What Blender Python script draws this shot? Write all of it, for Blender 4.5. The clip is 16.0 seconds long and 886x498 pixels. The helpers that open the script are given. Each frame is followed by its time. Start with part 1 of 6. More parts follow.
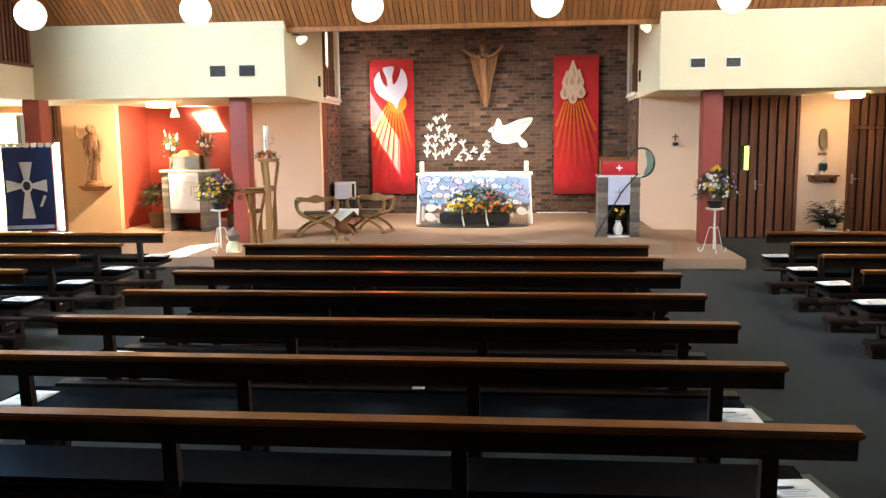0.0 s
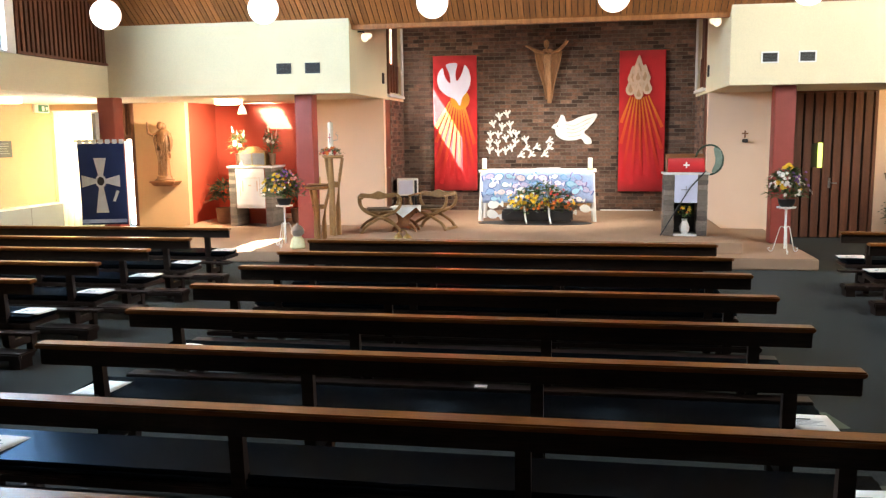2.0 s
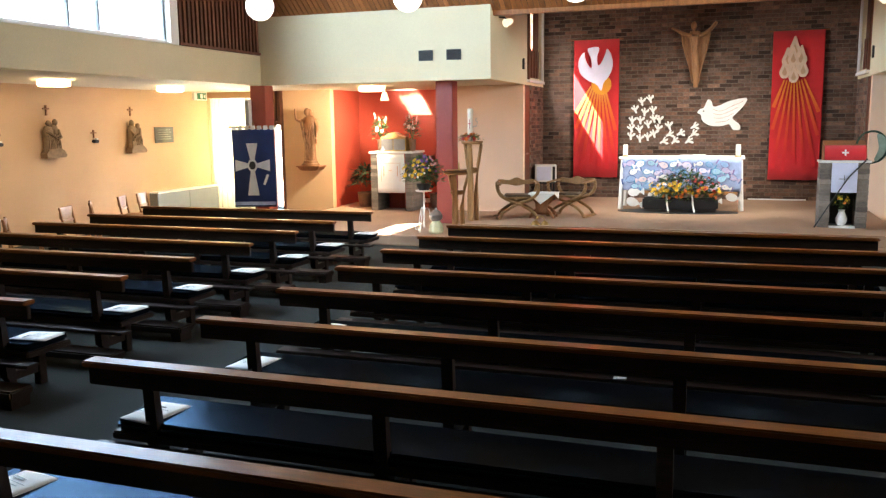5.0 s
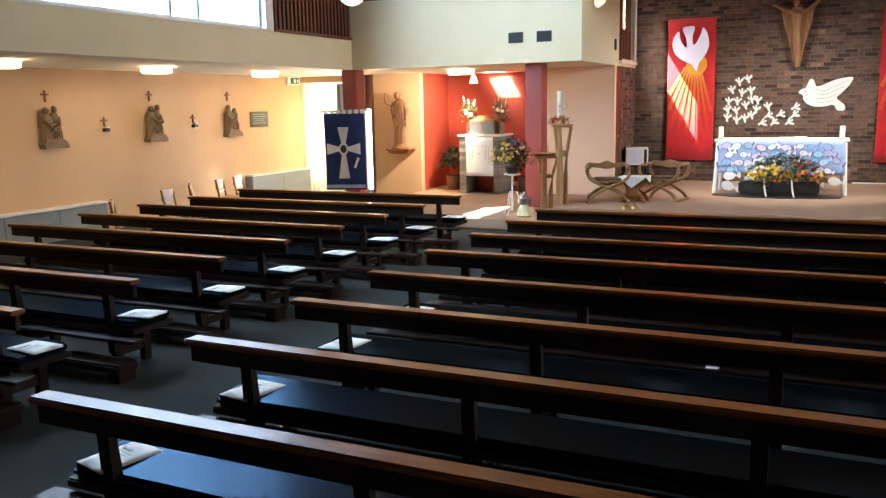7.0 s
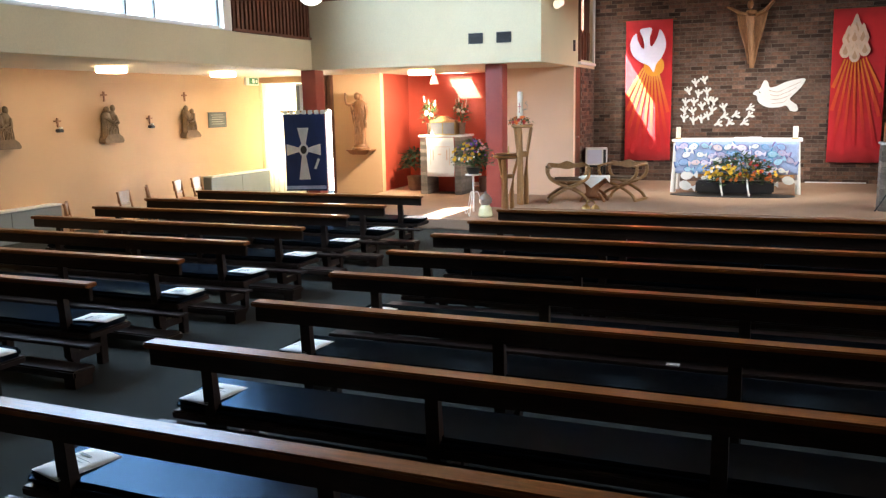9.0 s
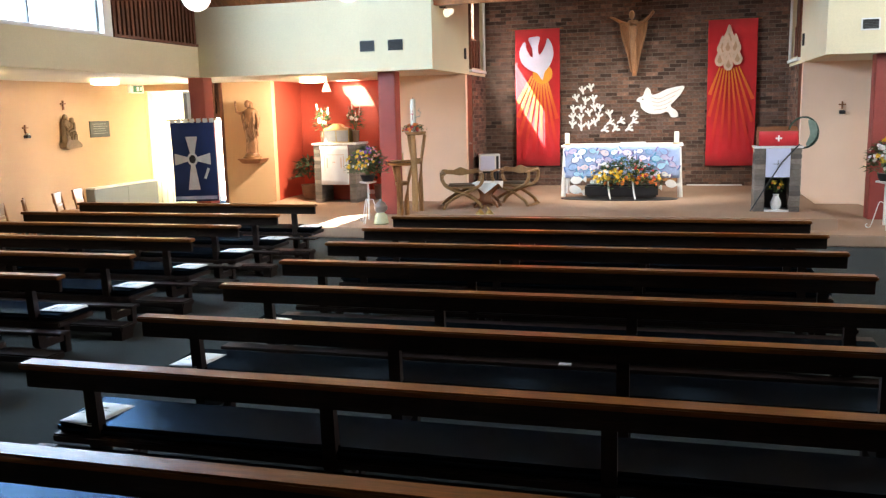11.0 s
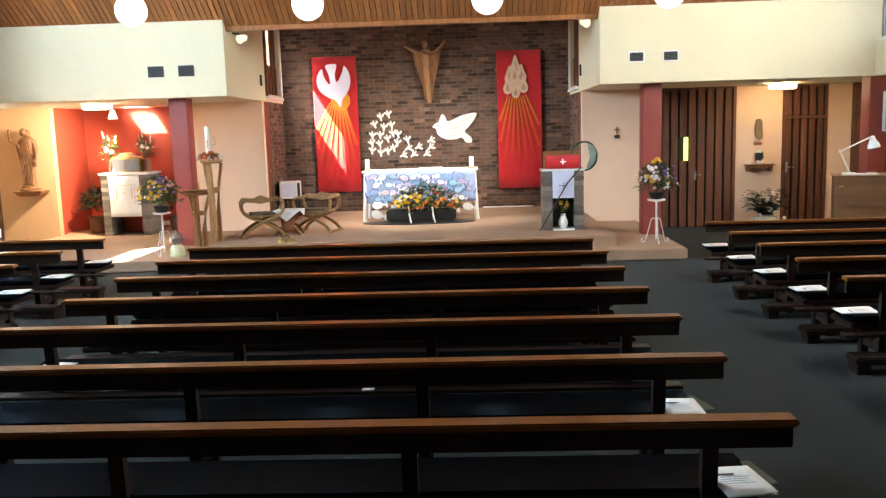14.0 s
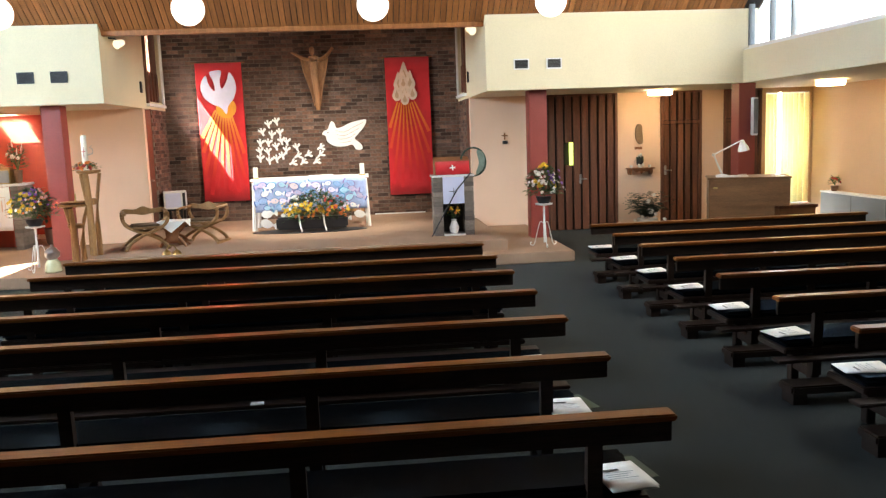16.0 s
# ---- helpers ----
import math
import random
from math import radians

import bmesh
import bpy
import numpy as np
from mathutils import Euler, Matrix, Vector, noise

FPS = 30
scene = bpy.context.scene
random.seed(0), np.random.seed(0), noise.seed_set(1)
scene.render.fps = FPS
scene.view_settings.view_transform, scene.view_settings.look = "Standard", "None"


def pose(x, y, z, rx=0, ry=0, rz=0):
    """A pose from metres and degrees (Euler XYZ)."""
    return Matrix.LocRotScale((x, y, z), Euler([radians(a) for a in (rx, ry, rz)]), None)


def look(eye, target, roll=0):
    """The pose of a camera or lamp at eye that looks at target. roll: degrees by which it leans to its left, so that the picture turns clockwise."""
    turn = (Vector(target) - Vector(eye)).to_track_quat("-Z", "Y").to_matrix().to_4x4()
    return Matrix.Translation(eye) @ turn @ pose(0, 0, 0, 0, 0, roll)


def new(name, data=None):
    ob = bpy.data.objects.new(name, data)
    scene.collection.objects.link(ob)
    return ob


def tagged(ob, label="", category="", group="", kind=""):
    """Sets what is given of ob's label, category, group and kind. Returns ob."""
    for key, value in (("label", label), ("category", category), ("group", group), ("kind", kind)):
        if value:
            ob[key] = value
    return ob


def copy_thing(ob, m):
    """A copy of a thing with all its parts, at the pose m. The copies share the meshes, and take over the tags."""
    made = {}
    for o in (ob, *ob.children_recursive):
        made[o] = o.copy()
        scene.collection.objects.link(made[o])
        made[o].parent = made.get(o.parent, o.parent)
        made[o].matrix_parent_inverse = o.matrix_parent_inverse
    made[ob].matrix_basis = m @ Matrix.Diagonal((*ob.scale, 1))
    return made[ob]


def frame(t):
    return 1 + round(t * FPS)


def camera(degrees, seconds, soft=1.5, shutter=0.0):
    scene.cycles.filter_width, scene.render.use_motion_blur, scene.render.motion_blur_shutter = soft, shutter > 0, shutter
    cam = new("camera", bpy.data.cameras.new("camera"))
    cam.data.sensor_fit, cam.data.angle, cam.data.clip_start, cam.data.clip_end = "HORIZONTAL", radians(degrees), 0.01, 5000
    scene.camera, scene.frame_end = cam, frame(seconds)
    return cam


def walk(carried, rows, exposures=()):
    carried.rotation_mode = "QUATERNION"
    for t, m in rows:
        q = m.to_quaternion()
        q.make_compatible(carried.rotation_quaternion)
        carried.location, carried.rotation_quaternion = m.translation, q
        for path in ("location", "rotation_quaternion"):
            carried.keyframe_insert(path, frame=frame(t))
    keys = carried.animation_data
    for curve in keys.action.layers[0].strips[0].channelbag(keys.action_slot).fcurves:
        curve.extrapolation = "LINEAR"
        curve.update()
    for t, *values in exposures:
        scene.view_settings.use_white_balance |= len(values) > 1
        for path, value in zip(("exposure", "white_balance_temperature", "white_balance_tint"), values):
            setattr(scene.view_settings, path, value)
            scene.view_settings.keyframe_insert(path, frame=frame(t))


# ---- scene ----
cam = camera(55.9, 16.0, soft=1.3)
PATH = [
    (0, (-0.041, -0.077, 1.885), (-0.236, 1.895, 1.621), -0.6),
    (0.5, (-0.042, -0.062, 1.879), (-0.273, 1.906, 1.613), -0.8),
    (1, (-0.046, -0.062, 1.883), (-0.322, 1.901, 1.618), -0.9),
    (1.5, (-0.04, -0.071, 1.891), (-0.342, 1.888, 1.625), -0.6),
    (2, (-0.064, -0.051, 1.888), (-0.403, 1.902, 1.617), -0.6),
    (2.5, (-0.059, -0.07, 1.894), (-0.437, 1.874, 1.618), -0.6),
    (3, (-0.074, -0.059, 1.896), (-0.49, 1.877, 1.613), -0.5),
    (3.5, (-0.077, -0.061, 1.897), (-0.557, 1.859, 1.605), -0.7),
    (4, (-0.086, -0.074, 1.895), (-0.622, 1.83, 1.598), -0.5),
    (4.5, (-0.088, -0.08, 1.9), (-0.69, 1.803, 1.6), -0.7),
    (5, (-0.097, -0.071, 1.903), (-0.746, 1.797, 1.601), -0.7),
    (7.5, (-0.107, -0.092, 1.925), (-0.961, 1.684, 1.581), -1.2),
    (8, (-0.115, -0.086, 1.917), (-0.957, 1.695, 1.572), -1.3),
    (8.5, (-0.113, -0.089, 1.911), (-0.911, 1.712, 1.568), -1.3),
    (9, (-0.113, -0.086, 1.916), (-0.868, 1.735, 1.576), -1.1),
    (11.5, (-0.075, -0.077, 1.906), (-0.526, 1.845, 1.589), -1.3),
    (12, (-0.064, -0.082, 1.904), (-0.435, 1.861, 1.604), -1.2),
    (12.5, (-0.049, -0.091, 1.907), (-0.336, 1.867, 1.619), -1.4),
    (13, (-0.033, -0.088, 1.914), (-0.247, 1.88, 1.626), -1.5),
    (13.5, (-0.019, -0.085, 1.915), (-0.163, 1.889, 1.628), -1.6),
    (14, (-0.02, -0.1, 1.928), (-0.093, 1.879, 1.648), -1.7),
    (14.5, (-0.015, -0.112, 1.934), (-0.024, 1.869, 1.658), -1.9),
    (15, (0.001, -0.097, 1.935), (0.051, 1.883, 1.659), -1.9),
    (15.5, (0.022, -0.081, 1.928), (0.145, 1.896, 1.652), -2.0),
    (16, (0.024, -0.085, 1.93), (0.202, 1.888, 1.657), -2.1),
]
EXPOSURES = [(0, 4.38, 6450, 10), (3.5, 4.34, 6400, 10), (5, 4.12, 6200, 10), (7.5, 4.07, 5900, 10), (9, 4.08, 5900, 10), (11.5, 4.24, 6000, 10), (13, 4.34, 6150, 10), (16, 4.24, 6350, 10)]
walk(cam, [(t, look(eye, target, roll)) for t, eye, target, roll in PATH], EXPOSURES)

# ---------- light ----------
SUN_TO = Vector((-0.60, -0.55, 1.0)).normalized()
world = bpy.data.worlds.new("world")
scene.world = world
world.use_nodes = True
wn = world.node_tree.nodes
sky = wn.new("ShaderNodeTexSky")
sky.sky_type, sky.sun_disc = "NISHITA", False
sky.sun_elevation = math.asin(SUN_TO.z)
sky.sun_rotation = math.atan2(SUN_TO.x, SUN_TO.y)
wn["Background"].inputs["Strength"].default_value = 0.05
world.node_tree.links.new(sky.outputs[0], wn["Background"].inputs["Color"])
sun = new("sun", bpy.data.lights.new("sun", "SUN"))
sun.data.energy, sun.data.angle, sun.data.color = 5.0, radians(0.5), (1.0, 0.93, 0.82)
sun.matrix_world = look(SUN_TO * 50, (0, 0, 0))


def area_lamp(name, at, towards, sx, sy, watts, colour):
    ob = new(name, bpy.data.lights.new(name, "AREA"))
    ob.data.shape, ob.data.size, ob.data.size_y = "RECTANGLE", sx, sy
    ob.data.energy, ob.data.color = watts, colour
    ob.matrix_world = look(at, towards)
    return ob


SKY_L, SKY_R, SKY_CURTAIN, SPOT = 47, 21, 13, 39
area_lamp("clerestory_daylight", (-8.36, 7.6, 4.33), (0, 7.6, 3.9), 6.2, 2.4, SKY_L, (0.64, 0.82, 1.0))
area_lamp("clerestory_daylight", (6.46, 8.5, 4.2), (-2, 10.2, 2.6), 6.2, 1.9, SKY_R, (1.0, 0.95, 0.86))
area_lamp("curtain_daylight", (-10.25, 16.1, 1.4), (-10.25, 0, 1.4), 1.3, 2.4, SKY_CURTAIN * 1.6, (1.0, 0.97, 0.9))
area_lamp("curtain_daylight", (8.2, 16.1, 1.4), (8.2, 0, 1.4), 0.9, 2.3, SKY_CURTAIN * 0.75, (1.0, 0.97, 0.9))


# ---------- materials ----------
def pm(name, base, rough=0.6, metal=0.0, var=0.15, scale=6.0, bump=0.15, fine=60.0, stretch=(1, 1, 1), rand=0.0, spec=0.5, coat=0.0, glow=0.0, sheen=0.0, ior=1.5):
    """A principled surface with variation at two scales, fine relief and uneven gloss."""
    m = bpy.data.materials.new(name)
    m.use_nodes = True
    nt = m.node_tree
    p = nt.nodes["Principled BSDF"]
    co = nt.nodes.new("ShaderNodeTexCoord")
    mp = nt.nodes.new("ShaderNodeMapping")
    mp.inputs["Scale"].default_value = stretch
    nt.links.new(co.outputs["Object"], mp.inputs[0])
    big, small = nt.nodes.new("ShaderNodeTexNoise"), nt.nodes.new("ShaderNodeTexNoise")
    for n, s, d in ((big, scale, 4), (small, fine, 3)):
        n.inputs["Scale"].default_value, n.inputs["Detail"].default_value = s, d
        nt.links.new(mp.outputs[0], n.inputs["Vector"])
    add = nt.nodes.new("ShaderNodeMath")
    add.operation = "MULTIPLY_ADD"
    add.inputs[1].default_value = 0.55
    nt.links.new(small.outputs["Fac"], add.inputs[0])
    half = nt.nodes.new("ShaderNodeMath")
    half.operation = "MULTIPLY"
    half.inputs[1].default_value = 0.45
    nt.links.new(big.outputs["Fac"], half.inputs[0])
    nt.links.new(half.outputs[0], add.inputs[2])
    ramp = nt.nodes.new("ShaderNodeValToRGB")
    lo = [max(0.0, c * (1 - 1.6 * var)) for c in base]
    hi = [min(1.0, c * (1 + 1.6 * var)) for c in base]
    ramp.color_ramp.elements[0].position, ramp.color_ramp.elements[1].position = 0.3, 0.7
    ramp.color_ramp.elements[0].color, ramp.color_ramp.elements[1].color = (*lo, 1), (*hi, 1)
    nt.links.new(add.outputs[0], ramp.inputs[0])
    colour = ramp.outputs[0]
    if rand:
        info = nt.nodes.new("ShaderNodeObjectInfo")
        geo = nt.nodes.new("ShaderNodeNewGeometry")
        both = nt.nodes.new("ShaderNodeMath")
        both.operation = "ADD"
        nt.links.new(info.outputs["Random"], both.inputs[0])
        nt.links.new(geo.outputs["Random Per Island"], both.inputs[1])
        fr = nt.nodes.new("ShaderNodeMath")
        fr.operation = "FRACT"
        nt.links.new(both.outputs[0], fr.inputs[0])
        span = nt.nodes.new("ShaderNodeMapRange")
        span.inputs["To Min"].default_value, span.inputs["To Max"].default_value = 1 - rand, 1 + rand
        nt.links.new(fr.outputs[0], span.inputs[0])
        hsv = nt.nodes.new("ShaderNodeHueSaturation")
        nt.links.new(span.outputs[0], hsv.inputs["Value"])
        nt.links.new(colour, hsv.inputs["Color"])
        colour = hsv.outputs[0]
    nt.links.new(colour, p.inputs["Base Color"])
    rr = nt.nodes.new("ShaderNodeMapRange")
    rr.inputs["To Min"].default_value, rr.inputs["To Max"].default_value = max(0.03, rough - 0.1), min(1.0, rough + 0.1)
    nt.links.new(add.outputs[0], rr.inputs[0])
    nt.links.new(rr.outputs[0], p.inputs["Roughness"])
    p.inputs["Metallic"].default_value = metal
    p.inputs["Specular IOR Level"].default_value = spec
    p.inputs["IOR"].default_value = ior
    p.inputs["Coat Weight"].default_value = coat
    p.inputs["Coat Roughness"].default_value = 0.15
    p.inputs["Sheen Weight"].default_value = sheen
    if glow:
        p.inputs["Emission Color"].default_value = (*base, 1)
        p.inputs["Emission Strength"].default_value = glow
    if bump:
        b = nt.nodes.new("ShaderNodeBump")
        b.inputs["Strength"].default_value, b.inputs["Distance"].default_value = bump, 0.01
        nt.links.new(add.outputs[0], b.inputs["Height"])
        nt.links.new(b.outputs[0], p.inputs["Normal"])
    return m


def cloth_light(name, base, through_part):
    """A thin woven cloth that lets part of the light through."""
    m = pm(name, base, 0.9, var=0.08, scale=3, fine=200, bump=0.1)
    nt = m.node_tree
    t = nt.nodes.new("ShaderNodeBsdfTranslucent")
    t.inputs["Color"].default_value = (*base, 1)
    mix = nt.nodes.new("ShaderNodeMixShader")
    mix.inputs[0].default_value = through_part
    nt.links.new(nt.nodes["Principled BSDF"].outputs[0], mix.inputs[1])
    nt.links.new(t.outputs[0], mix.inputs[2])
    nt.links.new(mix.outputs[0], nt.nodes["Material Output"].inputs["Surface"])
    return m


def brick_surface(name, base):
    """Rustic brick: burnt, brown and pale bricks mixed at random, with rough faces."""
    m = pm(name, base, 0.9, var=0.40, scale=11, fine=60, bump=0.7, rand=0.25)
    nt = m.node_tree
    fract = next(n for n in nt.nodes if n.type == "MATH" and n.operation == "FRACT")
    plain = next(n for n in nt.nodes if n.type == "HUE_SAT")
    cr = nt.nodes.new("ShaderNodeValToRGB")
    cr.color_ramp.interpolation = "CONSTANT"
    for k, (at, c) in enumerate(((0.0, (0.52, 0.48, 0.46)), (0.10, (0.76, 0.70, 0.66)), (0.34, (1.0, 0.98, 0.95)), (0.62, (1.10, 0.97, 0.86)), (0.84, (0.86, 0.90, 0.94)), (0.95, (1.35, 1.28, 1.2)))):
        el = cr.color_ramp.elements[k] if k < 2 else cr.color_ramp.elements.new(at)
        el.position, el.color = at, (*c, 1)
    mix = nt.nodes.new("ShaderNodeMix")
    mix.data_type, mix.blend_type = "RGBA", "MULTIPLY"
    mix.inputs[0].default_value = 1.0
    nt.links.new(fract.outputs[0], cr.inputs[0])
    nt.links.new(plain.outputs[0], mix.inputs[6])
    nt.links.new(cr.outputs[0], mix.inputs[7])
    nt.links.new(mix.outputs[2], nt.nodes["Principled BSDF"].inputs["Base Color"])
    return m


M = dict(
    brick=brick_surface("brown_brick", (0.140, 0.083, 0.061)),
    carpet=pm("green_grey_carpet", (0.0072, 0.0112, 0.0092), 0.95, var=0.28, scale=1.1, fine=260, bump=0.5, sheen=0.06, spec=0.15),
    tan_carpet=pm("tan_carpet", (0.37, 0.245, 0.165), 0.95, var=0.13, scale=1.4, fine=240, bump=0.4, spec=0.2),
    peach=pm("peach_wall_paint", (0.61, 0.39, 0.22), 0.8, var=0.05, scale=1.3, fine=90, bump=0.12),
    # the peach wall paint again, with daylight put into a paler colour
    pale=pm("daylit_peach_paint", (0.80, 0.575, 0.42), 0.8, var=0.05, scale=1.3, fine=90, bump=0.12),
    cream=pm("cream_wall_paint", (0.76, 0.675, 0.455), 0.75, var=0.05, scale=1.0, fine=70, bump=0.15),
    white=pm("white_paint", (0.80, 0.79, 0.75), 0.55, var=0.05, scale=3, fine=80, bump=0.08),
    soffit=pm("soffit_paint", (0.70, 0.62, 0.47), 0.8, var=0.06, scale=1.2, fine=80, bump=0.1),
    red_wall=pm("red_wall_paint", (0.42, 0.060, 0.028), 0.75, var=0.08, scale=1.4, fine=80, bump=0.12),
    red_post=pm("red_post_paint", (0.29, 0.055, 0.042), 0.45, var=0.1, scale=4, fine=60, bump=0.12),
    brick_grey=pm("grey_brick", (0.20, 0.165, 0.135), 0.9, var=0.25, scale=9, fine=70, bump=0.6, rand=0.45),
    mortar=pm("mortar", (0.17, 0.135, 0.105), 0.95, var=0.2, scale=6, fine=90, bump=0.4),
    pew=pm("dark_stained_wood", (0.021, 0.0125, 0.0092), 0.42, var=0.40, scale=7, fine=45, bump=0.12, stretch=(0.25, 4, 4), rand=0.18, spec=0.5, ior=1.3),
    pew_cap=pm("brown_stained_wood", (0.175, 0.056, 0.011), 0.31, var=0.40, scale=6, fine=40, bump=0.10, stretch=(0.2, 5, 5), rand=0.12, spec=0.5, ior=1.32),
    board=pm("ceiling_board", (0.32, 0.122, 0.034), 0.5, var=0.30, scale=3, fine=40, bump=0.15, stretch=(6, 0.3, 0.3), rand=0.22),
    darkwood=pm("dark_door_wood", (0.135, 0.050, 0.026), 0.5, var=0.35, scale=5, fine=50, bump=0.15, stretch=(5, 5, 0.3), rand=0.2),
    darkgap=pm("dark_backing", (0.018, 0.010, 0.007), 0.7, var=0.2),
    oak=pm("oak", (0.40, 0.215, 0.080), 0.45, var=0.25, scale=6, fine=60, bump=0.12, stretch=(3, 3, 0.5)),
    walnut=pm("carved_wood", (0.25, 0.098, 0.034), 0.5, var=0.28, scale=7, fine=60, bump=0.2, stretch=(3, 3, 0.6)),
    organwood=pm("veneer", (0.22, 0.105, 0.045), 0.42, var=0.25, scale=4, fine=60, bump=0.06, stretch=(0.5, 3, 4)),
    stone=pm("carved_stone", (0.22, 0.145, 0.082), 0.85, var=0.25, scale=14, fine=70, bump=0.6),
    statue=pm("statue_wood", (0.19, 0.080, 0.028), 0.6, var=0.28, scale=10, fine=60, bump=0.4, stretch=(3, 3, 0.7)),
    pale_carving=pm("pale_carving", (0.34, 0.165, 0.070), 0.55, var=0.30, scale=8, fine=60, bump=0.3, stretch=(3, 3, 0.6)),
    metal=pm("grey_metal", (0.42, 0.42, 0.42), 0.35, 0.9, var=0.1, scale=10, fine=80, bump=0.05),
    brass=pm("brass", (0.55, 0.40, 0.16), 0.3, 1.0, var=0.12, scale=10, fine=80, bump=0.05),
    dark=pm("black_iron", (0.02, 0.02, 0.021), 0.5, var=0.2, scale=10, fine=80, bump=0.1),
    heater=pm("grey_casing", (0.23, 0.25, 0.26), 0.5, var=0.08, scale=3, fine=70, bump=0.06),
    paper=pm("paper", (0.82, 0.81, 0.78), 0.8, var=0.03, scale=6, fine=90, bump=0.05),
    ink=pm("print", (0.12, 0.12, 0.13), 0.8, var=0.2, bump=0),
    linen=pm("white_linen", (0.82, 0.81, 0.78), 0.9, var=0.05, scale=5, fine=180, bump=0.2),
    red_cloth=pm("red_cloth", (0.56, 0.017, 0.022), 0.9, var=0.12, scale=4, fine=220, bump=0.25, sheen=0.2),
    lilac=pm("lilac_cloth", (0.72, 0.66, 0.80), 0.9, var=0.06, scale=6, fine=200, bump=0.2),
    orange=pm("orange_cloth", (0.68, 0.150, 0.020), 0.9, var=0.10, scale=6, fine=200, bump=0.2),
    orange_deep=pm("deep_orange_cloth", (0.62, 0.080, 0.018), 0.9, var=0.10, scale=6, fine=200, bump=0.2),
    yellow_cloth=pm("yellow_cloth", (0.78, 0.31, 0.03), 0.9, var=0.10, scale=6, fine=200, bump=0.2),
    flame=pm("beige_felt", (0.72, 0.52, 0.38), 0.9, var=0.12, scale=9, fine=160, bump=0.3),
    flame_in=pm("tan_felt", (0.55, 0.33, 0.20), 0.9, var=0.12, scale=9, fine=160, bump=0.3),
    dove=pm("dove_card", (0.86, 0.83, 0.79), 0.75, var=0.06, scale=6, fine=120, bump=0.15),
    dove_line=pm("dove_shading", (0.46, 0.30, 0.22), 0.8, var=0.08, bump=0.05),
    frontal=pm("pale_blue_cloth", (0.34, 0.42, 0.64), 0.85, var=0.20, scale=9, fine=160, bump=0.2),
    blue_banner=pm("royal_blue_cloth", (0.012, 0.030, 0.125), 0.85, var=0.2, scale=4, fine=200, bump=0.25),
    silver_cloth=pm("silver_cloth", (0.68, 0.70, 0.72), 0.55, var=0.14, scale=7, fine=120, bump=0.25),
    leaf=pm("leaf", (0.055, 0.105, 0.028), 0.55, var=0.3, scale=8, fine=60, bump=0.1, rand=0.5),
    leaf_dark=pm("dark_leaf", (0.022, 0.045, 0.020), 0.5, var=0.3, scale=8, fine=60, bump=0.1, rand=0.4),
    yellow=pm("yellow_petal", (0.78, 0.50, 0.03), 0.7, var=0.15, scale=20, fine=60, bump=0.1, rand=0.2),
    orange_petal=pm("orange_petal", (0.72, 0.20, 0.03), 0.7, var=0.15, scale=20, fine=60, bump=0.1, rand=0.25),
    red_petal=pm("red_petal", (0.42, 0.035, 0.03), 0.7, var=0.15, scale=20, fine=60, bump=0.1, rand=0.3),
    purple=pm("purple_petal", (0.22, 0.10, 0.38), 0.7, var=0.15, scale=20, fine=60, bump=0.1, rand=0.3),
    white_petal=pm("white_petal", (0.78, 0.76, 0.70), 0.7, var=0.06, scale=20, fine=60, bump=0.1, rand=0.08),
    pink_petal=pm("pink_petal", (0.62, 0.30, 0.26), 0.7, var=0.12, scale=20, fine=60, bump=0.1, rand=0.15),
    ceramic=pm("white_ceramic", (0.78, 0.77, 0.74), 0.25, var=0.04, scale=8, fine=50, bump=0.03),
    pot=pm("brown_pot", (0.20, 0.11, 0.07), 0.55, var=0.2, scale=9, fine=60, bump=0.2),
    wax=pm("ivory_wax", (0.80, 0.75, 0.62), 0.45, var=0.04, scale=8, fine=50, bump=0.05),
    globe=pm("opal_glass", (1.0, 0.93, 0.80), 0.3, var=0.02, bump=0, glow=0.16),
    drum=pm("lit_diffuser", (1.0, 0.74, 0.40), 0.4, var=0.02, bump=0, glow=1.45),
    sign=pm("sign_green", (0.02, 0.16, 0.07), 0.5, var=0.1, bump=0.02),
    plaque=pm("slate_plaque", (0.06, 0.068, 0.066), 0.45, var=0.2, scale=9, fine=60, bump=0.1),
    chairwood=pm("beech", (0.34, 0.155, 0.055), 0.45, var=0.2, scale=6, fine=60, bump=0.08, stretch=(3, 3, 0.5)),
    chair_oak=pm("brown_oak", (0.27, 0.15, 0.058), 0.45, var=0.25, scale=6, fine=60, bump=0.12, stretch=(3, 3, 0.5)),
    cushion_grey=pm("brown_cushion", (0.13, 0.085, 0.05), 0.9, var=0.2, scale=9, fine=120, bump=0.2),
    # only for the unseen slabs that block the sun
    sun_blocker=pm("blocker_grey", (0.12, 0.12, 0.12), 0.9, var=0.2, scale=3, fine=60, bump=0.3),
    curtain_l=cloth_light("cream_curtain", (0.80, 0.74, 0.56), 0.6),
    curtain_r=cloth_light("yellow_curtain", (0.80, 0.76, 0.52), 0.40),
    plastic=pm("white_plastic", (0.76, 0.76, 0.74), 0.4, var=0.03, bump=0.03),
    screen=pm("pale_lilac_panel", (0.62, 0.64, 0.80), 0.45, var=0.06, bump=0.03),
    wreath=pm("green_wicker", (0.035, 0.065, 0.045), 0.8, var=0.3, scale=14, fine=60, bump=0.5),
    net=pm("pale_gauze", (0.20, 0.26, 0.21), 0.9, var=0.2, scale=14, fine=90, bump=0.4),
)


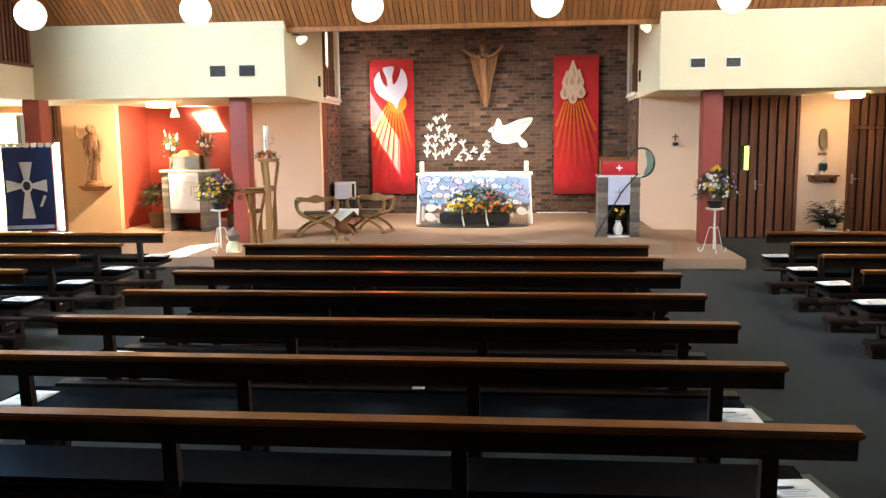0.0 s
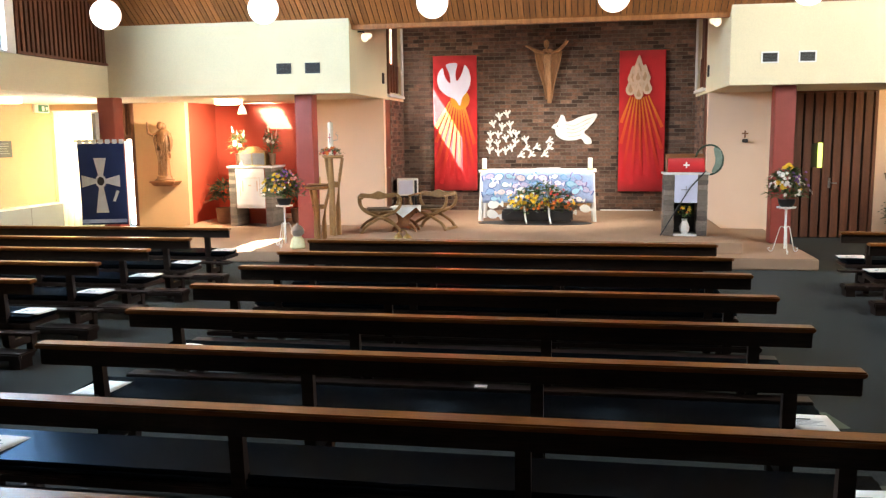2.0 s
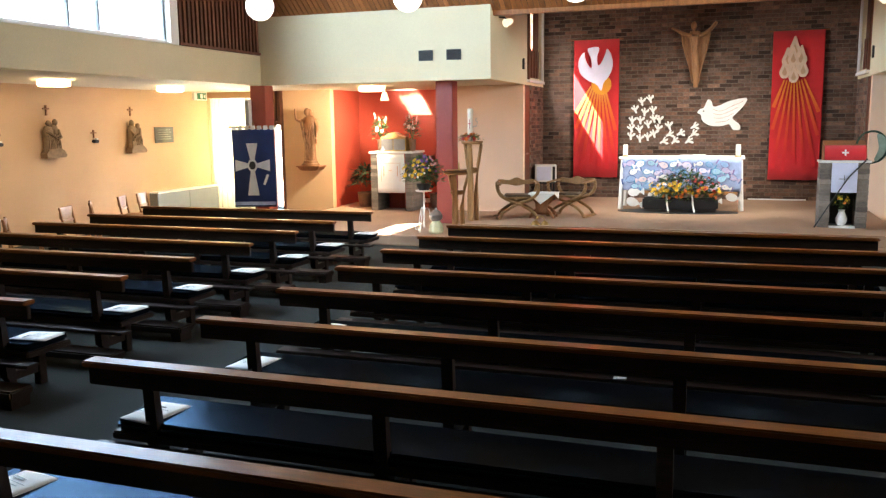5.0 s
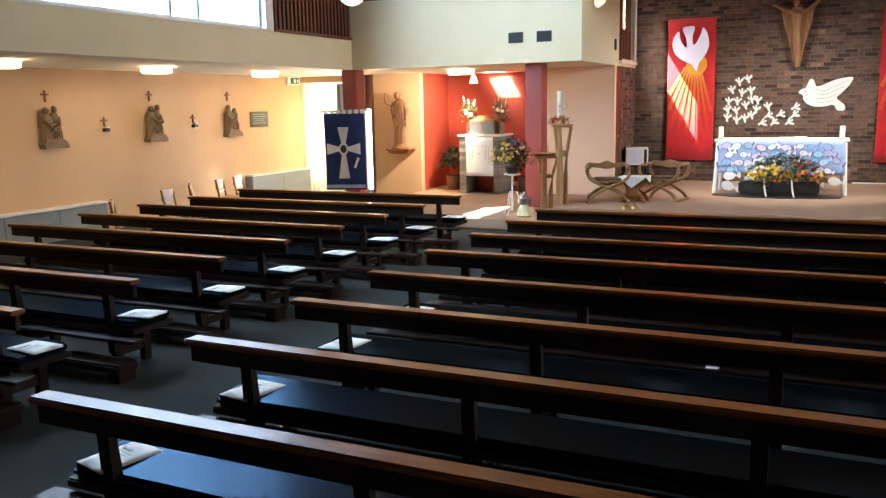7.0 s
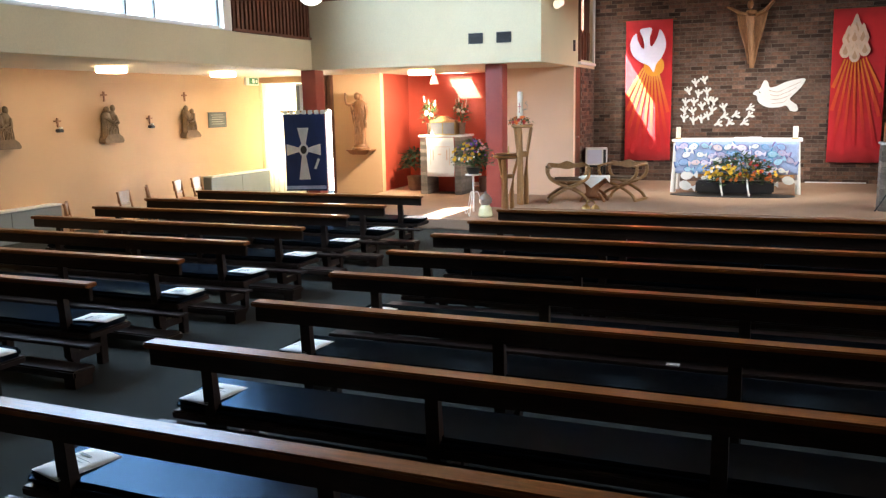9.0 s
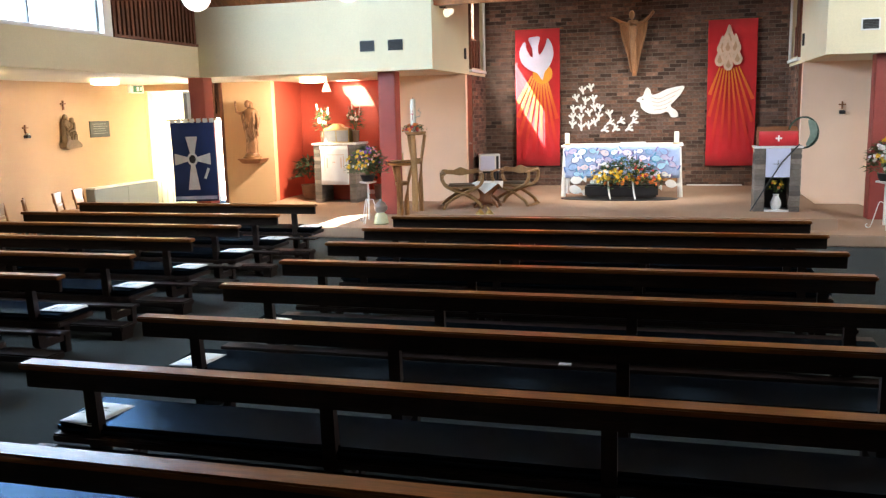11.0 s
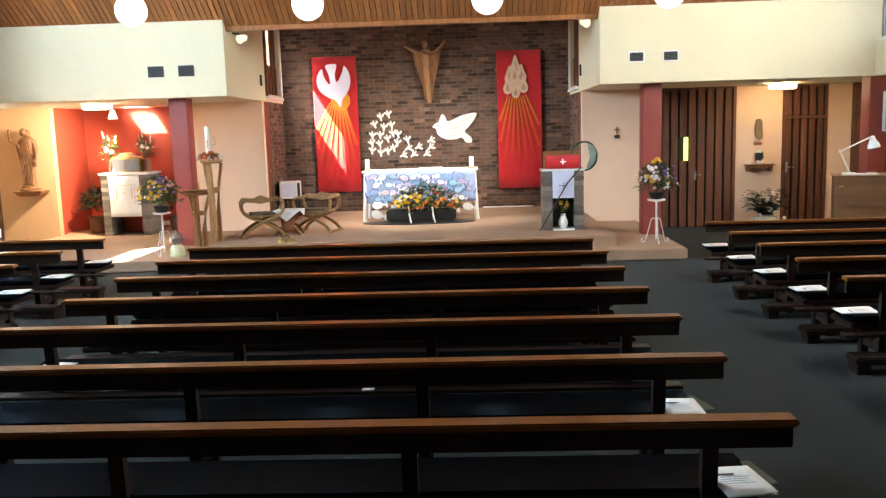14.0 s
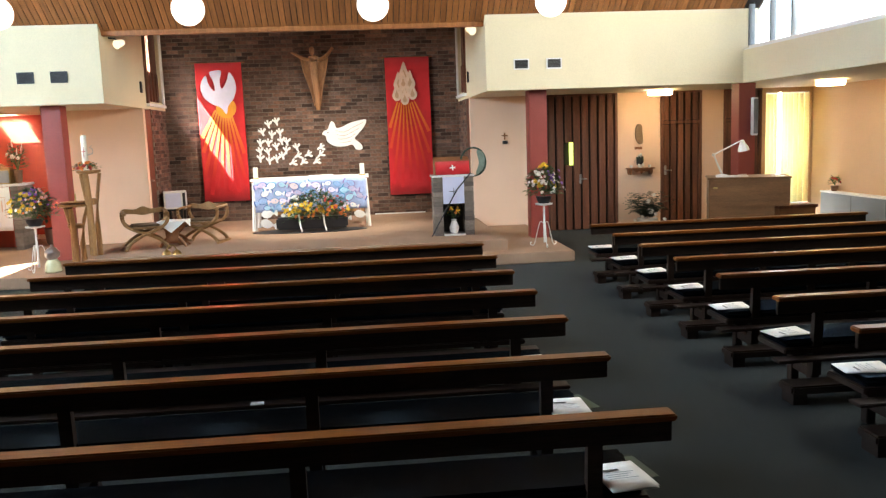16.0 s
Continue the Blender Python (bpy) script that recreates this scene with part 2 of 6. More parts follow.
def vinyl_surface(name, base, gloss):
    """Matt-backed vinyl, slightly uneven in colour; its gloss colour carries the sky's blue."""
    m = pm(name, base, 0.6, var=0.2, scale=5, fine=60, bump=0)
    nt = m.node_tree
    ramp = next(n for n in nt.nodes if n.type == "VALTORGB")
    d, g, both = (nt.nodes.new(k) for k in ("ShaderNodeBsdfDiffuse", "ShaderNodeBsdfGlossy", "ShaderNodeAddShader"))
    g.inputs["Color"].default_value, g.inputs["Roughness"].default_value = (*gloss, 1), 0.22
    nt.links.new(ramp.outputs[0], d.inputs["Color"])
    nt.links.new(d.outputs[0], both.inputs[0])
    nt.links.new(g.outputs[0], both.inputs[1])
    nt.links.new(both.outputs[0], nt.nodes["Material Output"].inputs["Surface"])
    nt.nodes.remove(nt.nodes["Principled BSDF"])
    return m


# blue of the reflected sky is put into the gloss colour
M["vinyl"] = vinyl_surface("navy_vinyl", (0.0022, 0.0028, 0.0036), (0.016, 0.026, 0.040))
glass = bpy.data.materials.new("clear_glass")
glass.use_nodes = True
gp = glass.node_tree.nodes["Principled BSDF"]
gp.inputs["Base Color"].default_value = (0.96, 0.98, 0.97, 1)
gp.inputs["Roughness"].default_value, gp.inputs["Transmission Weight"].default_value, gp.inputs["IOR"].default_value = 0.03, 1.0, 1.45
M["glass"] = glass


# ---------- building blocks ----------
def box(bm, x0, x1, y0, y1, z0, z1, bevel=0.0):
    v = [bm.verts.new(p) for p in ((x0, y0, z0), (x1, y0, z0), (x1, y1, z0), (x0, y1, z0), (x0, y0, z1), (x1, y0, z1), (x1, y1, z1), (x0, y1, z1))]
    f = [bm.faces.new([v[i] for i in q]) for q in ((3, 2, 1, 0), (4, 5, 6, 7), (0, 1, 5, 4), (1, 2, 6, 5), (2, 3, 7, 6), (3, 0, 4, 7))]
    if bevel:
        bmesh.ops.bevel(bm, geom=list({e for q in f for e in q.edges}), offset=bevel, segments=2, affect="EDGES", clamp_overlap=True)
    return bm


def B(x0, x1, y0, y1, z0, z1, bevel=0.0):
    return box(bmesh.new(), x0, x1, y0, y1, z0, z1, bevel)


def lathe(bm, profile, n=20, at=(0, 0, 0), sx=1.0, sy=1.0):
    """A turned shape from (radius, height) pairs."""
    rings = []
    for r, z in profile:
        rings.append([bm.verts.new((at[0] + sx * r * math.cos(2 * math.pi * i / n), at[1] + sy * r * math.sin(2 * math.pi * i / n), at[2] + z)) for i in range(n)])
    for a, b in zip(rings, rings[1:]):
        for i in range(n):
            bm.faces.new((a[i], a[(i + 1) % n], b[(i + 1) % n], b[i]))
    bm.faces.new(rings[0][::-1])
    bm.faces.new(rings[-1])
    return bm


def sweep(bm, pts, w, h=None, n=8, ends=None):
    """A bar of round or oval section along points; ends: width factors at start and end."""
    h = h or w
    pts = [Vector(p) for p in pts]
    rings = []
    for i, p in enumerate(pts):
        d = (pts[min(i + 1, len(pts) - 1)] - pts[max(i - 1, 0)]).normalized()
        side = d.cross(Vector((0, 0, 1)))
        if side.length < 0.05:
            side = d.cross(Vector((0, 1, 0)))
        side.normalize()
        up = side.cross(d).normalized()
        k = 1.0
        if ends:
            f = i / (len(pts) - 1)
            k = ends[0] * (1 - f) + ends[1] * f
        rings.append([bm.verts.new(p + side * (w / 2 * k * math.cos(a)) + up * (h / 2 * k * math.sin(a))) for a in [2 * math.pi * (j + 0.5) / n for j in range(n)]])
    for a, b in zip(rings, rings[1:]):
        for i in range(n):
            bm.faces.new((a[i], a[(i + 1) % n], b[(i + 1) % n], b[i]))
    bm.faces.new(rings[0][::-1])
    bm.faces.new(rings[-1])
    return bm


def smooth_line(pts, steps=6, closed=False):
    """Points along a smooth curve through pts."""
    out, n = [], len(pts)
    P = [Vector(p) for p in pts]
    for i in range(n if closed else n - 1):
        a, b, c, d = (P[(i + k) % n] if closed else P[min(max(i + k, 0), n - 1)] for k in (-1, 0, 1, 2))
        for s in range(steps):
            t = s / steps
            out.append(0.5 * ((2 * b) + (c - a) * t + (2 * a - 5 * b + 4 * c - d) * t * t + (3 * b - a - 3 * c + d) * t ** 3))
    if not closed:
        out.append(P[-1])
    return out


def plate(bm, pts, y0, y1, ox=0.0, oz=0.0, s=1.0, turn=0.0):
    """A flat shape, outlined in x and z, of thickness y0 to y1."""
    c, k = math.cos(turn), math.sin(turn)
    q = [(ox + s * (p[0] * c - p[1] * k), oz + s * (p[0] * k + p[1] * c)) for p in pts]
    a = [bm.verts.new((x, y0, z)) for x, z in q]
    b = [bm.verts.new((x, y1, z)) for x, z in q]
    bm.faces.new(a)
    bm.faces.new(b[::-1])
    for i in range(len(q)):
        j = (i + 1) % len(q)
        bm.faces.new((a[j], a[i], b[i], b[j]))
    return bm


def blob(bm, at, r, squash=(1, 1, 1), rough=0.0, sub=2):
    made = bmesh.ops.create_icosphere(bm, subdivisions=sub, radius=1.0)["verts"]
    for v in made:
        k = 1 + rough * noise.noise(v.co * 2.3 + Vector(at) * 7)
        v.co = Vector(at) + Vector((v.co.x * squash[0], v.co.y * squash[1], v.co.z * squash[2])) * r * k
    return bm


def finish(name, bm, material, smooth=False):
    me = bpy.data.meshes.new(name)
    bmesh.ops.recalc_face_normals(bm, faces=bm.faces[:])
    bm.to_mesh(me)
    bm.free()
    me.materials.append(material)
    if smooth:
        me.shade_smooth()
        me.set_sharp_from_angle(angle=radians(40))
    return me


def part(name, bm, material, parent, label="", smooth=False):
    ob = new(name, finish(name, bm, material, smooth))
    ob.parent = parent
    return tagged(ob, label)


def solid(name, bm, material, label, category="", kind="", group="", smooth=False):
    return tagged(new(name, finish(name, bm, material, smooth)), label, category, group, kind)


def thing(name, label, category, m=None, group="", kind=""):
    ob = tagged(new(name), label, category, group, kind)
    ob.empty_display_size = 0.1
    ob.matrix_basis = m or Matrix()
    return ob


def wall(name, bm, material, label):
    return solid(name, bm, material, label, kind="structure")


# ---------- the room ----------
XC = -0.95                      # middle of the nave
FL, FR = -8.15, 6.25            # upper side walls of the nave
WL, WR = -10.9, 8.75            # aisle walls
YB, YF, YW, YA = -4.0, 13.28, 15.6, 17.3   # rear wall, front upper wall, front lower wall, brick wall
ZS = 2.58                       # soffit
ZB = 3.76                       # top of the front upper wall
SL, SR = -3.88, 2.02            # sides of the sanctuary
D1, D2 = 0.16, 0.32             # the two platform levels

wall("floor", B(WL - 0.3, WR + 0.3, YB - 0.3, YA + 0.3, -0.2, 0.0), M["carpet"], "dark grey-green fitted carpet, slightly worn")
low = bmesh.new()
box(low, -7.9, 3.05, 11.85, 15.9, 0.0, D1, 0.015)
wall("platform_lower", low, M["tan_carpet"], "low platform step covered with tan carpet")
wall("platform_upper", B(-4.05, 2.12, 12.25, YA, 0.004, D2, 0.015), M["tan_carpet"], "raised sanctuary platform covered with tan carpet")
wall("floor_niche", B(-7.95, -5.5, 15.9, 17.0, 0.004, D1), M["tan_carpet"], "tan carpet on the niche floor")

# aisle and rear walls
wall("wall_west", B(WL - 0.25, WL, YB, 15.6, 0, ZS), M["peach"], "peach painted aisle wall")
wall("wall_east", B(WR, WR + 0.25, YB, 15.6, 0, ZS), M["peach"], "peach painted aisle wall")
rear = B(WL - 0.25, WR + 0.25, YB - 0.25, YB, 0, 7.8)
wall("wall_south", rear, M["mortar"], "plain brown brick rear wall")

# upper side walls, with the clerestory openings
GL0, GL1, GR0, ZG0, ZG1 = 4.5, 10.75, 7.0, 3.10, 5.6
left = bmesh.new()
box(left, FL - 0.25, FL, YB, YF, ZS, ZG0)
box(left, FL - 0.25, FL, YB, YF, ZG1, 7.8)
box(left, FL - 0.25, FL - 0.1, 10.95, YF, ZG0, ZG1)
box(left, FL - 0.25, FL, YB, GL0, ZG0, ZG1)
wall("wall_west_upper", left, M["cream"], "cream painted band over the aisle with clerestory opening")
right = bmesh.new()
box(right, FR, FR + 0.25, YB, YF, ZS, ZG0)
box(right, FR, FR + 0.25, YB, YF, ZG1, 7.8)
box(right, FR, FR + 0.25, YB, GR0, ZG0, ZG1)
wall("wall_east_upper", right, M["cream"], "cream painted band over the aisle with clerestory opening")

# aisle ceilings
for nm, x0, x1 in (("ceiling_west_aisle", WL - 0.25, FL - 0.25), ("ceiling_east_aisle", FR + 0.25, WR + 0.25)):
    wall(nm, B(x0, x1, YB, YF + 0.2, ZS, ZS + 0.2), M["soffit"], "flat painted aisle ceiling")
c = bmesh.new()
SKX0, SKX1, SKY0, SKY1 = -7.12, -6.55, 16.60, 16.93      # roof light in the niche
box(c, WL - 0.25, SKX0, YF + 0.2, YA + 0.2, ZS, ZS + 0.12)
box(c, SKX0, SKX1, YF + 0.2, SKY0, ZS, ZS + 0.12)
box(c, SKX0, SKX1, SKY1, YA + 0.2, ZS, ZS + 0.12)
box(c, SKX1, SL - 0.2, YF + 0.2, YA + 0.2, ZS, ZS + 0.12)
box(c, SR + 0.2, WR + 0.25, YF + 0.2, YA + 0.2, ZS, ZS + 0.12)
wall("ceiling_front_aisles", c, M["soffit"], "flat painted ceiling beside the sanctuary with a roof light")

# front upper walls and the sanctuary's upper sides
b = bmesh.new()
box(b, FL - 0.25, SL, YF, YF + 0.2, ZS, ZB)
wall("wall_front_upper_1", b, M["cream"], "cream upper wall over the niche")
b = bmesh.new()
box(b, SR, FR + 0.25, YF, YF + 0.2, ZS, ZB)
wall("wall_front_upper_2", b, M["cream"], "cream upper wall over the doors")
OY0, OY1, OZ0, OZ1 = 15.9, 17.1, 2.72, 4.25
for nm, x0, x1 in (("wall_sanctuary_1", SL - 0.2, SL), ("wall_sanctuary_2", SR, SR + 0.2)):
    b = bmesh.new()
    box(b, x0, x1, YF + 0.2, OY0, ZS, 4.6)
    box(b, x0, x1, OY1, YA + 0.2, ZS, 4.6)
    box(b, x0, x1, OY0, OY1, ZS, OZ0)
    box(b, x0, x1, OY0, OY1, OZ1, 4.6)
    wall(nm, b, M["cream"], "cream upper side of the sanctuary with a tall dark-framed window")

# lower walls of the front
WT = 0.15
b = bmesh.new()
box(b, -9.05, -7.95, YW, YW + WT, 0, ZS)
wall("wall_front_1", b, M["peach"], "peach wall carrying a carved figure")
# front walls use the peach copy that has daylight in its colour
wall("wall_front_2", B(-5.5, -3.9, YW, YW + WT, D1, ZS), M["pale"], "peach wall beside the sanctuary, coloured paler for daylight")
wall("wall_front_3", B(2.04, 3.45, YW, YW + WT, 0.0, ZS), M["pale"], "peach wall beside the sanctuary, coloured paler for daylight")
wall("wall_front_4", B(4.86, 5.70, YW, YW + WT, 0, ZS), M["pale"], "peach wall between two dark doors, coloured paler for daylight")
wall("wall_front_5", B(6.52, 6.95, YW, YW + WT, 0, ZS), M["pale"], "narrow peach wall strip, coloured paler for daylight")
b = bmesh.new()
box(b, -8.10, -7.95, YW + WT, 17.15, 0, ZS)
box(b, -7.95, -5.5, 17.0, 17.15, 0, ZS)
box(b, -5.5, -5.35, YW + WT, 17.15, 0, ZS)
wall("wall_niche", b, M["red_wall"], "terracotta red painted niche")
wall("baseboard_niche", B(-7.945, -5.505, 16.98, 16.998, D1, D1 + 0.09, 0.003), M["white"], "white painted skirting board in the red niche")
# outer walls behind the doors and window heads
b = bmesh.new()
box(b, WL - 0.25, WL + 0.01, YW, YW + 0.2, 0, ZS)
box(b, WL + 0.01, -9.65, YW, YW + 0.2, 2.46, ZS)
box(b, -9.65, -9.62, YW, YW + 0.2, 0, ZS)
box(b, 7.72, 7.8, YW, YW + 0.2, 0, ZS)
box(b, 7.8, WR - 0.05, YW, YW + 0.2, 2.5, ZS)
box(b, WR - 0.05, WR + 0.25, YW, YW + 0.2, 0, ZS)
wall("wall_front_6", b, M["peach"], "peach window surround at the aisle ends")
b = bmesh.new()
box(b, 3.45, 4.86, YW + 0.12, YW + 0.22, 0, ZS)
box(b, 5.70, 6.52, YW + 0.12, YW + 0.22, 0, ZS)
box(b, 6.95, 7.72, YW + 0.12, YW + 0.22, 0, ZS)
box(b, -4.45, -4.35, YW + WT + 0.002, YA + 0.2, 0, ZS)
box(b, 2.5, 2.6, YW + WT + 0.002, YA + 0.2, 0, ZS)
wall("wall_behind_doors", b, M["darkgap"], "dark backing behind the boarded doors")

# sloping boarded ceiling
PITCH, YE, ZE, YR = 0.72, 13.42, 3.66, 8.2
b = bmesh.new()
bw, x = 0.092, FL + 0.002
while x < FR - 0.02:
    x1 = min(x + bw - 0.012, FR - 0.002)
    z_r = ZE + PITCH * (YE - YR)
    d = 0.004 * random.random()
    vs = [b.verts.new(p) for p in ((x, YE, ZE + d), (x1, YE, ZE + d), (x1, YR, z_r + d), (x, YR, z_r + d), (x, YE, ZE + 0.03), (x1, YE, ZE + 0.03), (x1, YR, z_r + 0.03), (x, YR, z_r + 0.03))]
    for q in ((0, 1, 2, 3), (7, 6, 5, 4), (0, 4, 5, 1), (1, 5, 6, 2), (3, 2, 6, 7), (0, 3, 7, 4)):
        b.faces.new([vs[i] for i in q])
    x += bw
wall("ceiling_boards", b, M["board"], "sloping ceiling of narrow stained timber boards")
b = bmesh.new()
zr = ZE + PITCH * (YE - YR)
vs = [b.verts.new(p) for p in ((FL - 0.3, YE, ZE + 0.034), (FR + 0.3, YE, ZE + 0.034), (FR + 0.3, YR, zr + 0.034), (FL - 0.3, YR, zr + 0.034), (FL - 0.3, YE, ZE + 0.25), (FR + 0.3, YE, ZE + 0.25), (FR + 0.3, YR, zr + 0.25), (FL - 0.3, YR, zr + 0.25))]
for q in ((0, 1, 2, 3), (7, 6, 5, 4), (0, 4, 5, 1), (1, 5, 6, 2), (3, 2, 6, 7), (0, 3, 7, 4)):
    b.faces.new([vs[i] for i in q])
box(b, FL - 0.3, FR + 0.3, YB - 0.3, YR, zr + 0.034, zr + 0.25)
wall("ceiling_deck", b, M["darkgap"], "dark deck above the ceiling boards")
wall("ceiling_sanctuary", B(SL - 0.2, SR + 0.2, YE + 0.01, YA + 0.2, 4.6, 4.8), M["board"], "timber ceiling over the sanctuary")
wall("trim_ceiling_beam", B(SL + 0.003, SR - 0.003, YE - 0.01, YE + 0.10, ZE - 0.06, ZE + 0.2, 0.006), M["board"], "timber beam at the foot of the sloping ceiling")
wall("wall_over_beam", B(SL + 0.003, SR - 0.003, YE + 0.03, YE + 0.13, ZE + 0.21, 4.6), M["darkgap"], "dark boarding over the beam")
# unseen slab added outside, keeps the sun off the rear clerestory panes
wall("roof_eaves", B(FL - 3.4, FL - 0.26, YB, 8.8, 5.62, 5.76), M["sun_blocker"], "unseen slab added outside to block the sun")

# second unseen slab, added to trim the sun patch on the platform
wall("roof_canopy", B(FL - 3.4, FL - 0.73, 8.802, 10.6, 5.62, 5.76), M["sun_blocker"], "unseen slab added outside to trim the sun patch")

# brick walls: backing, and the places of their bricks
backing = wall("wall_north", B(SL - 0.5, SR + 0.5, YA + 0.012, YA + 0.25, 0, 4.8), M["mortar"], "brown brick wall behind the altar")
side_w = wall("wall_sanctuary_3", B(SL - 0.22, SL - 0.012, 16.15, YA + 0.012, D2, ZS), M["mortar"], "short brick return beside the altar wall")
side_e = wall("wall_sanctuary_4", B(SR + 0.012, SR + 0.22, 16.15, YA + 0.012, D2, ZS), M["mortar"], "short brick return beside the altar wall")


# ---------- windows ----------
def mullion_window(name, label, x, y0, y1, posts, inside):
    w = thing(name, label, "window", kind="structure")
    xa, xb = (x - 0.16, x - 0.08)
    part("window_sill", B(x - 0.24, x + 0.02 if inside > 0 else x + 0.005, y0, y1, ZG0, ZG0 + 0.025, 0.004), M["white"], w)
    part("window_frame", B(xa, xb, y0, y1, ZG1 - 0.06, ZG1), M["white"], w)
    part("window_frame", B(xa, xb, y0, y1, ZG0 + 0.025, ZG0 + 0.07), M["white"], w)
    for y in posts:
        part("mullion", B(xa - 0.01, xb + 0.01, y - 0.02, y + 0.02, ZG0 + 0.07, ZG1 - 0.06, 0.005), M["heater"], w)
    for a, c in zip(posts, posts[1:]):
        p = part("pane", B(x - 0.125, x - 0.119, a + 0.02, c - 0.02, ZG0 + 0.07, ZG1 - 0.06), M["glass"], w)
        p.visible_shadow = False
    return w


mullion_window("window_1", "long clerestory window with slim mullions, bright daylight", FL, GL0, GL1, [GL0 + 0.02, 5.5, 6.4, 8.8, 9.35, GL1 - 0.02], 1)
mullion_window("window_2", "long clerestory window with slim mullions, bright daylight", FR + 0.25, GR0, YF, [GR0 + 0.02, 9.5, 11.9, 12.55, YF - 0.02], -1)
# white post and slatted timber panel at the end of the west clerestory
wall("trim_clerestory_post", B(FL - 0.1, FL + 0.02, 10.75, 10.95, ZG0, ZG1, 0.006), M["white"], "white painted post beside the clerestory glass")
slats = thing("slatted_panel", "dark brown vertical slatted timber panel above the aisle", "timber panel", kind="structure")
part("panel_board", B(FL - 0.1, FL - 0.03, 10.96, YF - 0.004, ZG0 + 0.02, ZG1), M["darkgap"], slats)
for k in range(21):
    y = 10.99 + k * 0.109
    part("slat", B(FL - 0.03, FL + 0.012, y, y + 0.07, ZG0 + 0.05, ZG1, 0.004), M["darkwood"], slats)
part("rail", B(FL - 0.03, FL + 0.03, 10.96, YF - 0.004, ZG0 + 0.005, ZG0 + 0.05, 0.004), M["darkwood"], slats)

# tall dark windows in the sanctuary's upper sides
for nm, x, s in (("window_4", SL, 1), ("window_5", SR, -1)):
    w = thing(nm, "tall dark-framed window with slats high beside the sanctuary", "window", kind="structure")
    xo = x - s * 0.1
    part("window_frame", B(min(x, x + s * 0.04), max(x, x + s * 0.04), OY0 - 0.06, OY0 + 0.02, OZ0 - 0.04, OZ1 + 0.03), M["darkwood"], w)
    part("window_frame", B(min(x, x + s * 0.04), max(x, x + s * 0.04), OY1 - 0.02, OY1 + 0.05, OZ0 - 0.04, OZ1 + 0.03), M["white"], w)
    part("window_sill", B(min(x, x + s * 0.06), max(x, x + s * 0.06), OY0 - 0.06, OY1 + 0.05, OZ0 - 0.09, OZ0 - 0.04), M["white"], w)
    part("lower_panel", B(xo - 0.03, xo + 0.03, OY0, OY1, OZ0, 3.30), M["darkwood"], w)
    for k in range(5):
        y = OY0 + 0.05 + k * 0.235
        part("slat", B(min(xo + s * 0.03, xo + s * 0.06), max(xo + s * 0.03, xo + s * 0.06), y, y + 0.14, OZ0 + 0.02, 3.28, 0.005), M["darkwood"], w)
    part("side_panel", B(xo - 0.03, xo + 0.03, 16.60, OY1, 3.30, OZ1), M["darkwood"], w)
    p = part("pane", B(xo - 0.003, xo + 0.003, OY0, 16.60, 3.30, OZ1), M["glass"], w)
    p.visible_shadow = False
w = thing("roof_light", "small roof light in the niche ceiling", "roof light", kind="structure")
part("kerb", B(SKX0 - 0.06, SKX1 + 0.06, SKY0 - 0.06, SKY0, ZS + 0.12, ZS + 0.2), M["white"], w)
part("kerb", B(SKX0 - 0.06, SKX1 + 0.06, SKY1, SKY1 + 0.06, ZS + 0.12, ZS + 0.2), M["white"], w)
p = part("pane", B(SKX0 - 0.06, SKX1 + 0.06, SKY0 - 0.06, SKY1 + 0.06, ZS + 0.2, ZS + 0.206), M["glass"], w)
p.visible_shadow = False


# ---------- columns ----------
def column(name, x0, x1, y0, y1, z0):
    return solid(name, B(x0, x1, y0, y1, z0, ZS, 0.008), M["red_post"], "dark red painted square column under the upper wall", kind="structure")


column("column_1", -4.92, -4.62, 13.52, 13.8, D1)
column("column_2", 2.74, 3.04, 13.52, 13.8, D1)
column("column_3", -8.40, -8.10, 13.30, 13.6, 0)
column("column_4", 6.20, 6.48, 13.30, 13.6, 0)


